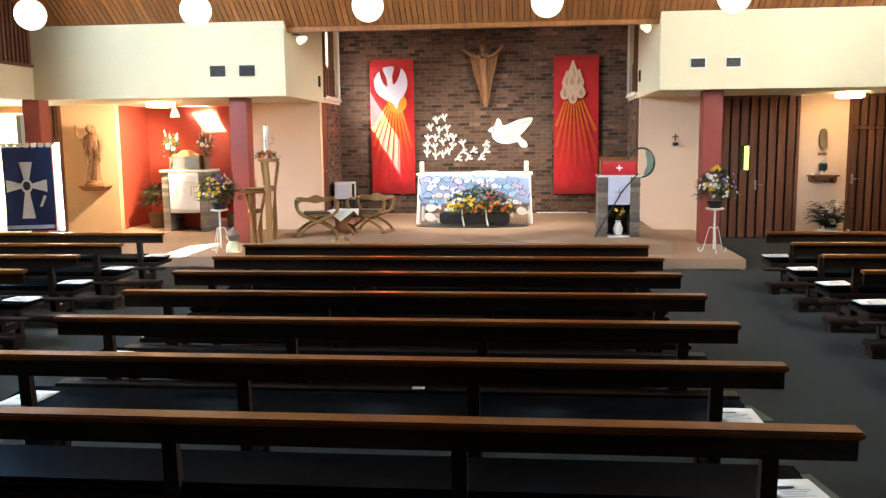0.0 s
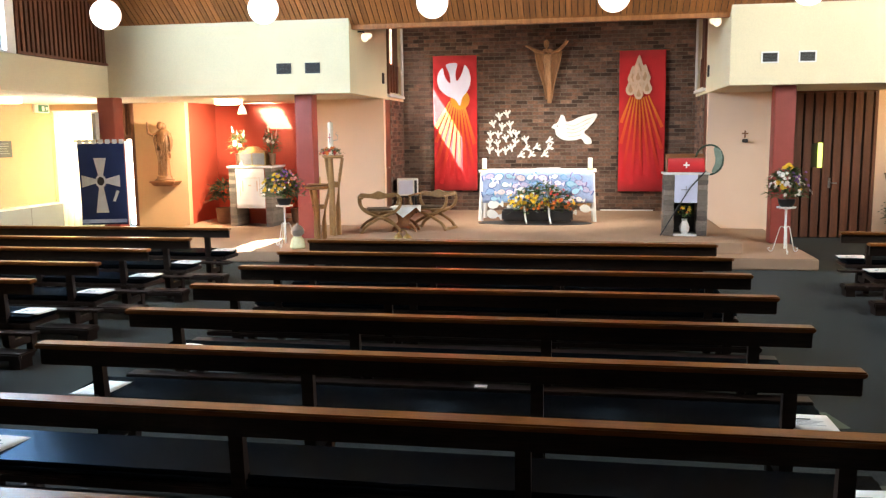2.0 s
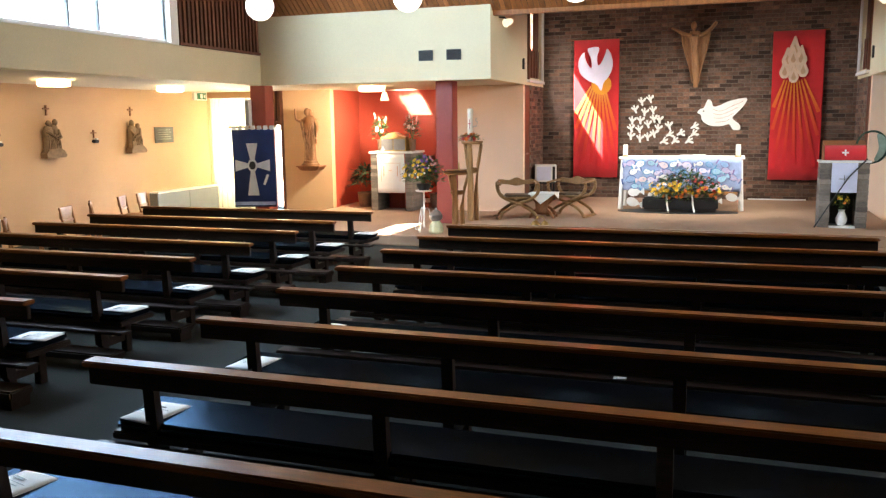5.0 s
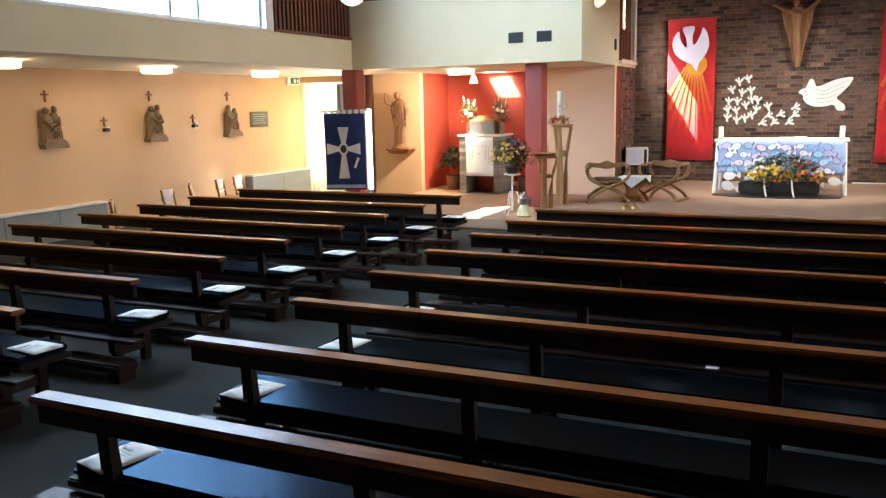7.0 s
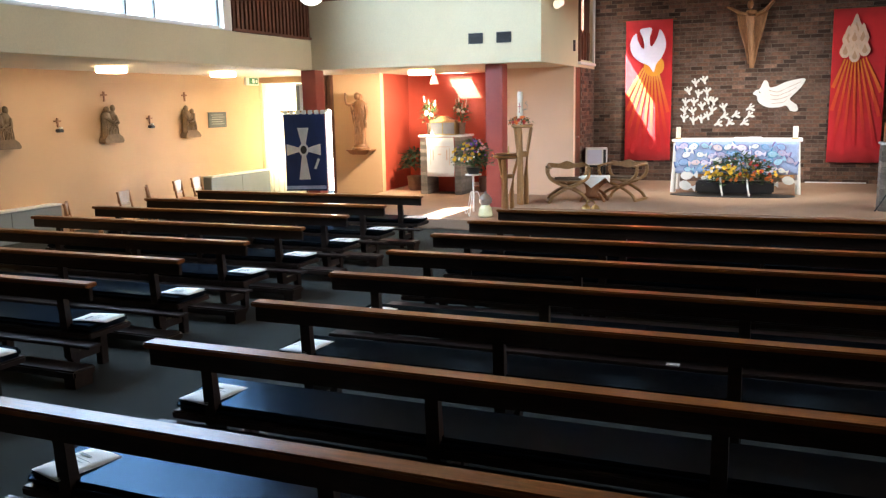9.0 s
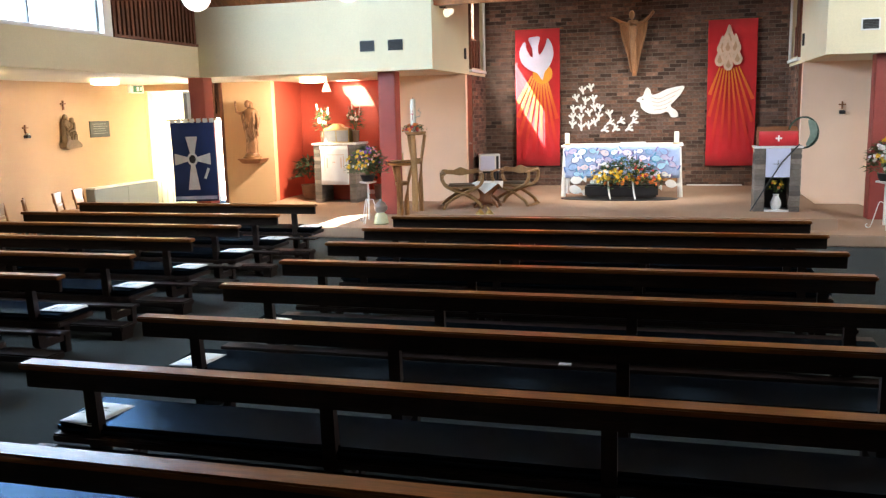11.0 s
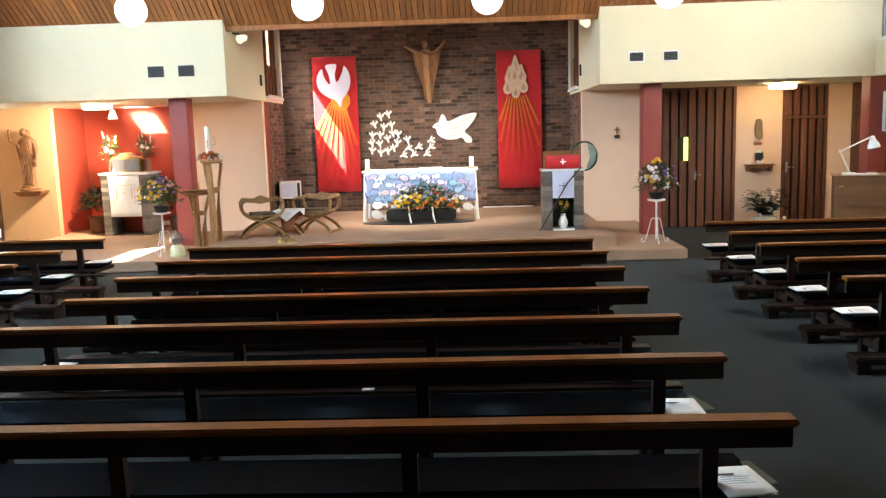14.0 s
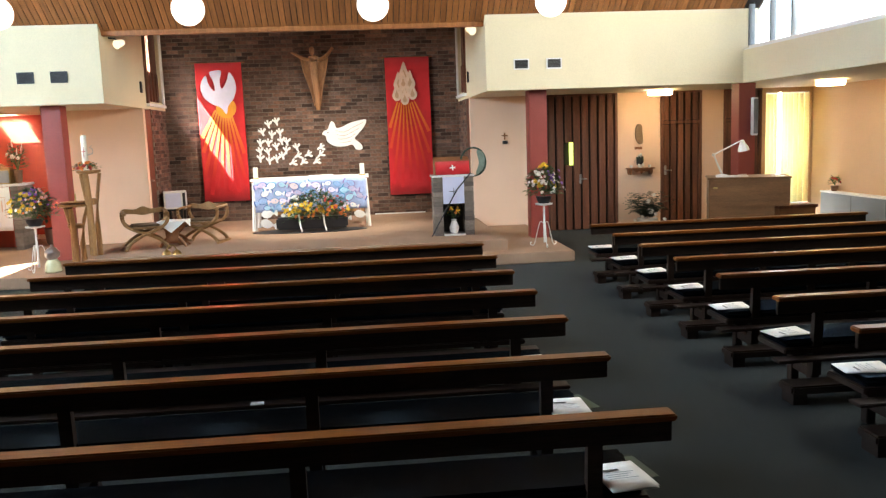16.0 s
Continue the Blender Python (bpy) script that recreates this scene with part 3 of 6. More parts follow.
# ---------- pews ----------
def pew(length, posts, kneeler):
    """A bench with a low backrest; its aisle-side back edge at x 0, y 0, reaching to +x."""
    t = thing("pew", "dark stained wooden pew with low back and navy vinyl cushion", "pew", group="rows of pews")
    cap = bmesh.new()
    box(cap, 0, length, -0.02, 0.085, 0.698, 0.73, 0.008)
    part("back_cap", cap, M["pew_cap"], t, "brown top rail, lighter and glossier than the pew")
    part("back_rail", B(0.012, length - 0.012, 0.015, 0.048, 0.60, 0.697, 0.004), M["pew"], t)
    part("seat", B(0.09, length - 0.09, 0.06, 0.47, 0.300, 0.342, 0.008), M["pew"], t)
    cu = B(0.10, length - 0.10, 0.075, 0.46, 0.343, 0.402, 0.020)
    for v in cu.verts:
        if v.co.z > 0.37:
            v.co.z += 0.035 * (v.co.y - 0.27) + 0.004 * math.sin(v.co.x * 5.0)
    part("cushion", cu, M["vinyl"], t, "navy vinyl seat pad")
    part("book_ledge", B(0.0, length, -0.045, 0.075, 0.262, 0.285, 0.005), M["pew"], t)
    for x in posts:
        p = bmesh.new()
        vs = [p.verts.new(q) for q in ((x - 0.033, 0.075, 0.13), (x + 0.033, 0.075, 0.13), (x + 0.033, 0.15, 0.13), (x - 0.033, 0.15, 0.13), (x - 0.033, 0.049, 0.698), (x + 0.033, 0.049, 0.698), (x + 0.033, 0.085, 0.698), (x - 0.033, 0.085, 0.698))]
        for q in ((3, 2, 1, 0), (4, 5, 6, 7), (0, 1, 5, 4), (1, 2, 6, 5), (2, 3, 7, 6), (3, 0, 4, 7)):
            p.faces.new([vs[i] for i in q])
        part("post", p, M["pew"], t)
        part("leg", B(x - 0.03, x + 0.03, 0.09, 0.16, 0, 0.300, 0.004), M["pew"], t)
        part("leg", B(x - 0.03, x + 0.03, 0.37, 0.44, 0, 0.300, 0.004), M["pew"], t)
        part("stretcher", B(x - 0.02, x + 0.02, 0.16, 0.37, 0.10, 0.17, 0.003), M["pew"], t)
    if kneeler:
        part("kneeler", B(0.03, length - 0.03, -0.17, 0.03, 0.075, 0.135, 0.012), M["pew"], t)
        for x in (0.10, length / 2, length - 0.10):
            part("kneeler_foot", B(x - 0.05, x + 0.05, -0.15, 0.01, 0, 0.075), M["pew"], t)
    return t


PX0, PX1 = -3.17, 1.285
long_pew = pew(PX1 - PX0, [0.34, 1.60, 2.86, 4.12], False)
PY = [3.204 + 0.9505 * (7 - i) for i in range(1, 9)]
long_pew.matrix_basis = pose(PX0, PY[0], 0)
for y in PY[1:]:
    copy_thing(long_pew, pose(PX0 + random.uniform(-0.006, 0.006), y, 0, 0, 0, random.uniform(-0.1, 0.1)))
LY = [10.0, 8.92, 7.98, 7.03, 6.10, 5.18, 4.24, 3.29]
RY = [10.15, 9.13, 8.19, 7.23, 6.29, 5.34, 4.39, 3.44]
west = pew(3.67, [0.34, 1.34, 2.33, 3.33], True)
west.matrix_basis = pose(-8.27, LY[0], 0)
for y in LY[1:]:
    copy_thing(west, pose(-8.27 + random.uniform(-0.01, 0.01), y, 0, 0, 0, random.uniform(-0.15, 0.15)))
for y in RY:
    copy_thing(west, pose(2.82 + random.uniform(-0.006, 0.006), y, 0, 0, 0, random.uniform(-0.15, 0.15)))


# ---------- boarded doors ----------
def boarded_door(name, x0, x1, z1, label, leaf_z=None, handle=None, slit=None, gap=0.035):
    d = thing(name, label, "door", kind="structure")
    part("door_frame", B(x0, x0 + 0.05, YW - 0.01, YW + 0.11, 0, z1), M["darkwood"], d)
    part("door_frame", B(x1 - 0.05, x1, YW - 0.01, YW + 0.11, 0, z1), M["darkwood"], d)
    part("door_frame", B(x0 + 0.05, x1 - 0.05, YW - 0.01, YW + 0.11, z1 - 0.04, z1), M["darkwood"], d)
    n = max(3, round((x1 - x0 - 0.1) / 0.155))
    w_ = (x1 - x0 - 0.1) / n
    for k in range(n):
        a = x0 + 0.05 + k * w_
        top = leaf_z - 0.03 if leaf_z else z1 - 0.04
        if slit and a <= slit[0] < a + w_:
            pieces = [(0.012, slit[1]), (slit[2], top)]
        else:
            pieces = [(0.012, top)]
        for za, zb in pieces:
            part("board", B(a + gap / 2, a + w_ - gap / 2, YW + 0.02, YW + 0.075, za, zb, 0.006), M["darkwood"], d)
        if leaf_z:
            part("board", B(a + gap / 2, a + w_ - gap / 2, YW + 0.02, YW + 0.075, leaf_z + 0.05, z1 - 0.04, 0.006), M["darkwood"], d)
    part("door_leaf", B(x0 + 0.05, x1 - 0.05, YW + 0.078, YW + 0.10, 0.01, z1 - 0.04), M["darkgap"], d)
    if leaf_z:
        part("transom", B(x0 + 0.05, x1 - 0.05, YW - 0.012, YW + 0.07, leaf_z - 0.02, leaf_z + 0.04, 0.004), M["darkwood"], d)
    if handle:
        h = bmesh.new()
        box(h, handle[0] - 0.02, handle[0] + 0.02, YW - 0.002, YW + 0.02, handle[1] - 0.09, handle[1] + 0.09, 0.004)
        sweep(h, [(handle[0], YW + 0.01, handle[1]), (handle[0], YW - 0.04, handle[1]), (handle[0] + 0.11, YW - 0.045, handle[1])], 0.02)
        part("door_handle", h, M["metal"], d, "metal lever handle")
    if slit:
        part("glazing_slit", B(slit[0] - 0.04, slit[0] + 0.035, YW + 0.03, YW + 0.05, slit[1], slit[2]), M["slit"], d, "narrow strip of yellow-green glass")
    return d


M["slit"] = pm("lit_yellow_glass", (0.62, 0.85, 0.12), 0.3, var=0.05, bump=0, glow=0.18)
boarded_door("door_1", 3.45, 4.86, ZS, "dark brown vertically boarded double door with a glass slit", handle=(4.13, 0.98), slit=(3.965, 1.25, 1.68))
boarded_door("door_2", 5.70, 6.52, ZS, "dark brown boarded door with boarded panel above", leaf_z=1.98, handle=(5.80, 1.08))
boarded_door("door_3", 6.95, 7.72, ZS, "dark brown boarded door behind the red column", leaf_z=1.98)
d = thing("door_4", "dark wooden side door standing ajar with daylight behind", "door", kind="structure")
part("door_frame", B(-9.62, -9.40, YW - 0.02, YW + 0.12, 0, ZS), M["darkwood"], d)
part("door_frame", B(-9.12, -9.05, YW - 0.02, YW + 0.12, 0, ZS), M["darkwood"], d)
part("transom", B(-9.40, -9.12, YW - 0.02, YW + 0.10, 1.86, 1.95), M["darkwood"], d)
for k in range(3):
    part("slat", B(-9.39 + k * 0.095, -9.33 + k * 0.095, YW + 0.0, YW + 0.05, 1.95, ZS), M["darkwood"], d)
p = part("pane", B(-9.40, -9.12, YW + 0.05, YW + 0.056, 0.05, 1.86), M["glass"], d)
p.visible_shadow = False
part("panel", B(-9.40, -9.12, YW + 0.06, YW + 0.1, 1.95, ZS), M["darkgap"], d)
area_lamp("side_door_daylight", (-9.26, 16.1, 1.0), (-9.26, 0, 1.0), 0.5, 1.8, 20, (1.0, 0.98, 0.92))
for nm, x0, x1 in (("door_5", SL - 0.14, SL - 0.02), ("door_6", SR + 0.02, SR + 0.14)):
    d = thing(nm, "narrow dark vestry door beside the brick wall", "door", kind="structure")
    part("door_leaf", B(x0, x1, YW + 0.16, 16.14, D2, ZS - 0.01), M["darkwood"], d)
    xs = x1 if x1 < 0 else x0
    part("door_handle", B(xs - 0.03, xs + 0.03, 15.84, 15.94, 1.25, 1.28, 0.005), M["metal"], d, "metal lever handle")


# ---------- curtains ----------
def curtain(name, x0, x1, z0, z1, material, label, folds):
    t = thing(name, label, "curtain")
    part("curtain_rail", B(x0 - 0.03, x1 + 0.03, YW + 0.055, YW + 0.085, z1 + 0.005, z1 + 0.03), M["white"], t)
    n = folds * 8
    b_ = bmesh.new()
    rows = []
    for j, z in enumerate((z0, z0 + 0.6 * (z1 - z0), z1)):
        amp = 0.054 - 0.006 * j
        rows.append([b_.verts.new((x0 + (x1 - x0) * i / n, YW + 0.07 + amp * math.sin(2 * math.pi * folds * i / n + 0.3 * j) + 0.008 * math.sin(i * 1.7), z)) for i in range(n + 1)])
    for a, c_ in zip(rows, rows[1:]):
        for i in range(n):
            b_.faces.new((a[i], a[i + 1], c_[i + 1], c_[i]))
    cl = part("drape", b_, material, t, smooth=True)
    mod = cl.modifiers.new("thickness", "SOLIDIFY")
    mod.thickness = 0.003
    return t


curtain("curtain", WL + 0.005, -9.66, 0.05, 2.44, M["curtain_l"], "thin cream curtain glowing with daylight", 9)
curtain("curtain", 7.82, 8.06, 0.35, 2.47, M["curtain_r"], "pale yellow curtain drawn aside at a window", 3)
curtain("curtain", 8.17, WR - 0.02, 0.35, 2.47, M["curtain_r"], "pale yellow curtain in loose folds at a window", 5)


# ---------- lamps ----------
def globe_lamp(x, y, z):
    t = thing("globe_lamp", "round white opal glass pendant lamp, lit", "lamp", pose(x, y, z), "row of globe lamps")
    zc = ZE + PITCH * (YE - max(y, YR)) - z
    g = bmesh.new()
    bmesh.ops.create_uvsphere(g, u_segments=28, v_segments=18, radius=0.205)
    part("globe", g, M["globe"], t, smooth=True)
    part("collar", lathe(bmesh.new(), [(0.05, 0.19), (0.06, 0.20), (0.06, 0.25), (0.02, 0.27)], 14), M["brass"], t)
    part("rod", lathe(bmesh.new(), [(0.008, 0.26), (0.008, zc)], 8), M["dark"], t)
    return t


for k in range(5):
    globe_lamp(-6.74 + k * 2.325, 11.0, 3.602)


def drum_lamp(x, y):
    t = thing("ceiling_lamp", "shallow round ceiling lamp, lit warm white", "lamp", pose(x, y, ZS), "aisle ceiling lamps")
    part("base", lathe(bmesh.new(), [(0.17, -0.02), (0.17, 0.0)], 24), M["white"], t)
    part("diffuser", lathe(bmesh.new(), [(0.20, -0.10), (0.225, -0.085), (0.225, -0.021)], 28), M["drum"], t, smooth=True)
    return t


for x, y in ((-9.55, 12.55), (-9.55, 9.85), (-9.55, 7.2), (-9.55, 4.4), (-6.62, 14.65), (5.42, 14.85), (7.65, 13.1), (7.65, 10.2)):
    drum_lamp(x, y)


def spot(x, y, z, s):
    t = thing("spot_lamp", "small swivelling spot lamp on a bracket", "spot lamp", pose(x, y, z))
    part("bracket", sweep(bmesh.new(), [(0, 0, 0.06), (s * 0.10, -0.02, 0.05), (s * 0.14, -0.03, 0.0)], 0.03), M["dark"], t)
    g = bmesh.new()
    lathe(g, [(0.03, -0.10), (0.05, -0.06), (0.065, 0.05), (0.07, 0.075)], 16)
    bmesh.ops.rotate(g, cent=(0, 0, 0), matrix=Matrix.Rotation(radians(110), 3, "X") @ Matrix.Rotation(radians(-s * 25), 3, "Y"), verts=g.verts[:])
    bmesh.ops.translate(g, vec=(s * 0.17, -0.03, -0.03), verts=g.verts[:])
    part("head", g, M["drum_soft"], t, "pale lamp head", smooth=True)
    return t


M["drum_soft"] = pm("pale_lamp_head", (0.85, 0.72, 0.48), 0.4, var=0.05, bump=0.02, glow=0.08)
spot(SL, 13.8, 3.55, 1)
for x, s in ((SL + 0.30, 1), (SR - 0.30, -1)):
    lamp = new("spot_light", bpy.data.lights.new("spot_light", "SPOT"))
    lamp.data.energy, lamp.data.color = SPOT, (1.0, 0.92, 0.77)
    lamp.data.spot_size, lamp.data.spot_blend, lamp.data.shadow_soft_size = radians(86), 0.9, 0.05
    lamp.matrix_world = look((x, 13.85, 3.45), (XC + s * 0.3, 15.8, 1.1))
spot(SR, 13.8, 3.62, -1)
lamp = new("niche_spot", bpy.data.lights.new("niche_spot", "SPOT"))
lamp.data.energy, lamp.data.color = SPOT * 1.1, (1.0, 0.84, 0.58)
lamp.data.spot_size, lamp.data.spot_blend, lamp.data.shadow_soft_size = radians(115), 0.7, 0.06
lamp.matrix_world = look((-6.42, 14.85, 2.27), (-8.35, 15.6, 1.0))
t = thing("spot_lamp", "small white cone spot lamp under the niche ceiling", "spot lamp", pose(-6.42, 14.85, ZS))
part("bracket", lathe(bmesh.new(), [(0.015, -0.14), (0.015, 0)], 8), M["white"], t)
part("head", lathe(bmesh.new(), [(0.085, -0.27), (0.08, -0.24), (0.04, -0.12), (0.02, -0.11)], 16), M["drum_soft"], t, smooth=True)


# ---------- wall fittings ----------
def vent(x, z, material):
    t = thing("wall_vent", "rectangular ventilation grille in the cream upper wall", "vent", pose(x, YF, z), "ventilation grilles")
    part("backing", B(0.02, 0.23, -0.006, -0.002, 0.02, 0.15), M["darkgap"], t)
    fr = bmesh.new()
    box(fr, 0, 0.25, -0.016, -0.001, 0, 0.02)
    box(fr, 0, 0.25, -0.016, -0.001, 0.15, 0.17)
    box(fr, 0, 0.02, -0.016, -0.001, 0.02, 0.15)
    box(fr, 0.23, 0.25, -0.016, -0.001, 0.02, 0.15)
    part("frame", fr, material, t)
    for k in range(6):
        part("slat", B(0.02, 0.23, -0.013, -0.006, 0.026 + k * 0.021, 0.036 + k * 0.021), M["plaque"] if material is M["white"] else M["dark"], t)


for x, m_ in ((-5.12, M["dark"]), (-4.63, M["dark"]), (2.462, M["white"]), (2.99, M["white"])):
    vent(x, 2.905 if x < 0 else 2.895, m_)
for x, s in ((SL, 1), (SR, -1)):
    t = thing("wall_switch", "small dark fitting on the sanctuary side wall", "fitting")
    part("plate", B(min(x, x + s * 0.03), max(x, x + s * 0.03), 15.45, 15.53, 2.85, 3.05, 0.006), M["dark"], t)


def plain_cross(bm, x, y, z, h, w, t):
    """A small cross on the wall at x, facing into the room."""
    box(bm, x, x + 0.025, y - t / 2, y + t / 2, z, z + h)
    box(bm, x, x + 0.025, y - w / 2, y + w / 2, z + h * 0.58, z + h * 0.58 + t)
    return bm


def station(y, seed):
    """A carved group of robed figures on a rock, kept as one plain mesh."""
    random.seed(seed)
    b_ = bmesh.new()
    x = WL
    plate(b_, [(-0.19, 0.0), (0.22, 0.0), (0.25, 0.035), (0.21, 0.09), (0.13, 0.15), (-0.13, 0.14), (-0.19, 0.07)], -0.15, 0.0)
    bmesh.ops.rotate(b_, cent=(0, 0, 0), matrix=Matrix.Rotation(radians(90), 3, "Z"), verts=b_.verts[:])
    bmesh.ops.translate(b_, vec=(x, y, 1.385), verts=b_.verts[:])
    for dy, hh, w in ((-0.075, 0.56, 0.095), (0.065, 0.58 if seed != 1 else 0.50, 0.085)):
        lean = random.uniform(-0.02, 0.02)
        lathe(b_, [(w * 1.1, 0), (w * 1.15, 0.12), (w * 0.95, 0.24), (w * 1.05, hh - 0.16), (w * 0.8, hh - 0.11), (w * 0.42, hh - 0.08)], 12, (x + 0.075, y + dy, 1.43), 0.62, 1.0)
        blob(b_, (x + 0.09, y + dy + lean, 1.43 + hh - 0.045), 0.05, (0.9, 0.95, 1.2), 0.12, 2)
        for k in range(4):
            o = -0.06 + 0.04 * k
            sweep(b_, [(x + 0.135, y + dy + o * 1.2, 1.46), (x + 0.14, y + dy + o * 0.9 + lean, 1.62), (x + 0.12, y + dy + o * 0.5, 1.43 + hh - 0.16)], 0.022, n=6, ends=(1.2, 0.7))
    r = (0.10, -0.10, 0.04, -0.04)[seed % 4]
    sweep(b_, [(x + 0.11, y - 0.13, 1.82), (x + 0.17, y - 0.04 + r, 1.72), (x + 0.17, y + 0.06 + r, 1.76)], 0.055, ends=(1.1, 0.6))
    sweep(b_, [(x + 0.11, y + 0.12, 1.84), (x + 0.17, y + 0.10 + 0.5 * r, 1.72), (x + 0.17, y + 0.0 + r, 1.68)], 0.05, ends=(1.1, 0.6))
    if seed == 3:
        sweep(b_, [(x + 0.10, y - 0.20, 1.74), (x + 0.13, y - 0.02, 1.69), (x + 0.12, y + 0.10, 1.62)], 0.05)
    for v in b_.verts:
        v.co += Vector((0.3, 1, 0.6)) * 0.014 * noise.noise(v.co * 17 + Vector((seed, 0, 0)))
    solid("station_relief", b_, M["stone"], "brown carved stone figure group on a peach wall", "wall relief", group="carved stations", smooth=True)
    solid("wall_cross", plain_cross(bmesh.new(), WL, y - 0.01, 2.08, 0.17, 0.13, 0.026), M["walnut"], "small dark wooden cross above a relief", "cross", group="small crosses")


for y, sd in ((13.10, 1), (11.04, 2), (8.92, 3), (6.86, 4)):
    station(y, sd)


def sconce(y):
    t = thing("wall_sconce", "small cross with candle holder on the wall", "sconce", pose(WL, y, 1.60), "candle sconces")
    part("cross", plain_cross(bmesh.new(), 0, 0, 0.08, 0.15, 0.13, 0.022), M["walnut"], t)
    b_ = bmesh.new()
    box(b_, 0, 0.09, -0.05, 0.05, 0, 0.055, 0.01)
    part("bracket", b_, M["dark"], t)
    part("candle", lathe(bmesh.new(), [(0.03, 0.056), (0.03, 0.085)], 12, (0.05, 0.02, 0)), M["wax"], t)


for y in (12.09, 10.0, 7.95):
    sconce(y)
t = thing("wall_plaque", "dark slate memorial plaque with unreadable lines", "plaque")
part("plate", B(WL, WL + 0.02, 13.77, 14.35, 1.55, 1.86, 0.004), M["plaque"], t)
for k in range(5):
    part("engraved_line", B(WL + 0.02, WL + 0.022, 13.85 + 0.02 * (k % 2), 14.27 - 0.03 * (k % 3), 1.62 + k * 0.045, 1.628 + k * 0.045), M["metal"], t)
t = thing("exit_sign", "green and white emergency exit sign box", "sign")
part("housing", B(WL, WL + 0.06, 15.06, 15.52, 2.41, 2.575, 0.006), M["plastic"], t)
part("sign_face", B(WL + 0.06, WL + 0.064, 15.16, 15.47, 2.43, 2.56), M["sign"], t, "dark green sign face")
part("sign_symbol", B(WL + 0.064, WL + 0.067, 15.27, 15.35, 2.45, 2.54), M["plastic"], t)
part("sign_symbol", B(WL + 0.064, WL + 0.067, 15.39, 15.45, 2.46, 2.53), M["plastic"], t)


def heater(x0, x1, y0, y1, z1, name="heater_casing"):
    t = thing(name, "long low grey heater casing along the wall", "heater", group="heater casings")
    part("body", B(x0, x1, y0, y1, 0.0, z1 - 0.03, 0.01), M["heater"], t)
    part("top", B(x0 - (0.02 if x0 > 0 else 0), x1 + (0.02 if x0 < 0 else 0), y0, y1, z1 - 0.029, z1, 0.006), M["white"], t)
    xf = x1 if x0 < 0 else x0
    n = max(2, round((y1 - y0) / 1.0))
    for k in range(1, n):
        y = y0 + (y1 - y0) * k / n
        part("panel_joint", B(xf - 0.004, xf + 0.002, y - 0.004, y + 0.004, 0.03, z1 - 0.04), M["plaque"], t)


heater(WL, WL + 0.2, 13.5, 15.55, 0.60)
heater(WL, WL + 0.2, 6.0, 9.75, 0.50)
heater(WR - 0.2, WR, 11.9, 14.9, 0.62)

for x, y, fx in ((-8.42, 13.32, -0.06), (6.44, 13.32, 0)):
    t = thing("loudspeaker", "slim white column loudspeaker on the red column", "loudspeaker")
    b_ = B(x - 0.045, x + 0.045, y - 0.12, y - 0.02, 1.72, 2.34, 0.01)
    part("cabinet", b_, M["plastic"], t)
    part("grille", B(x - 0.035, x + 0.035, y - 0.124, y - 0.1205, 1.75, 2.31), M["heater"], t, "pale grey cloth front")
    part("bracket", B(x - 0.02, x + 0.02, y - 0.02, y - 0.018, 1.95, 2.1), M["heater"], t)
solid("column_notice", B(6.2, 6.34, YF + 0.012, YF + 0.019, 1.05, 1.09), M["paper"], "small cream label on the red column", "label")


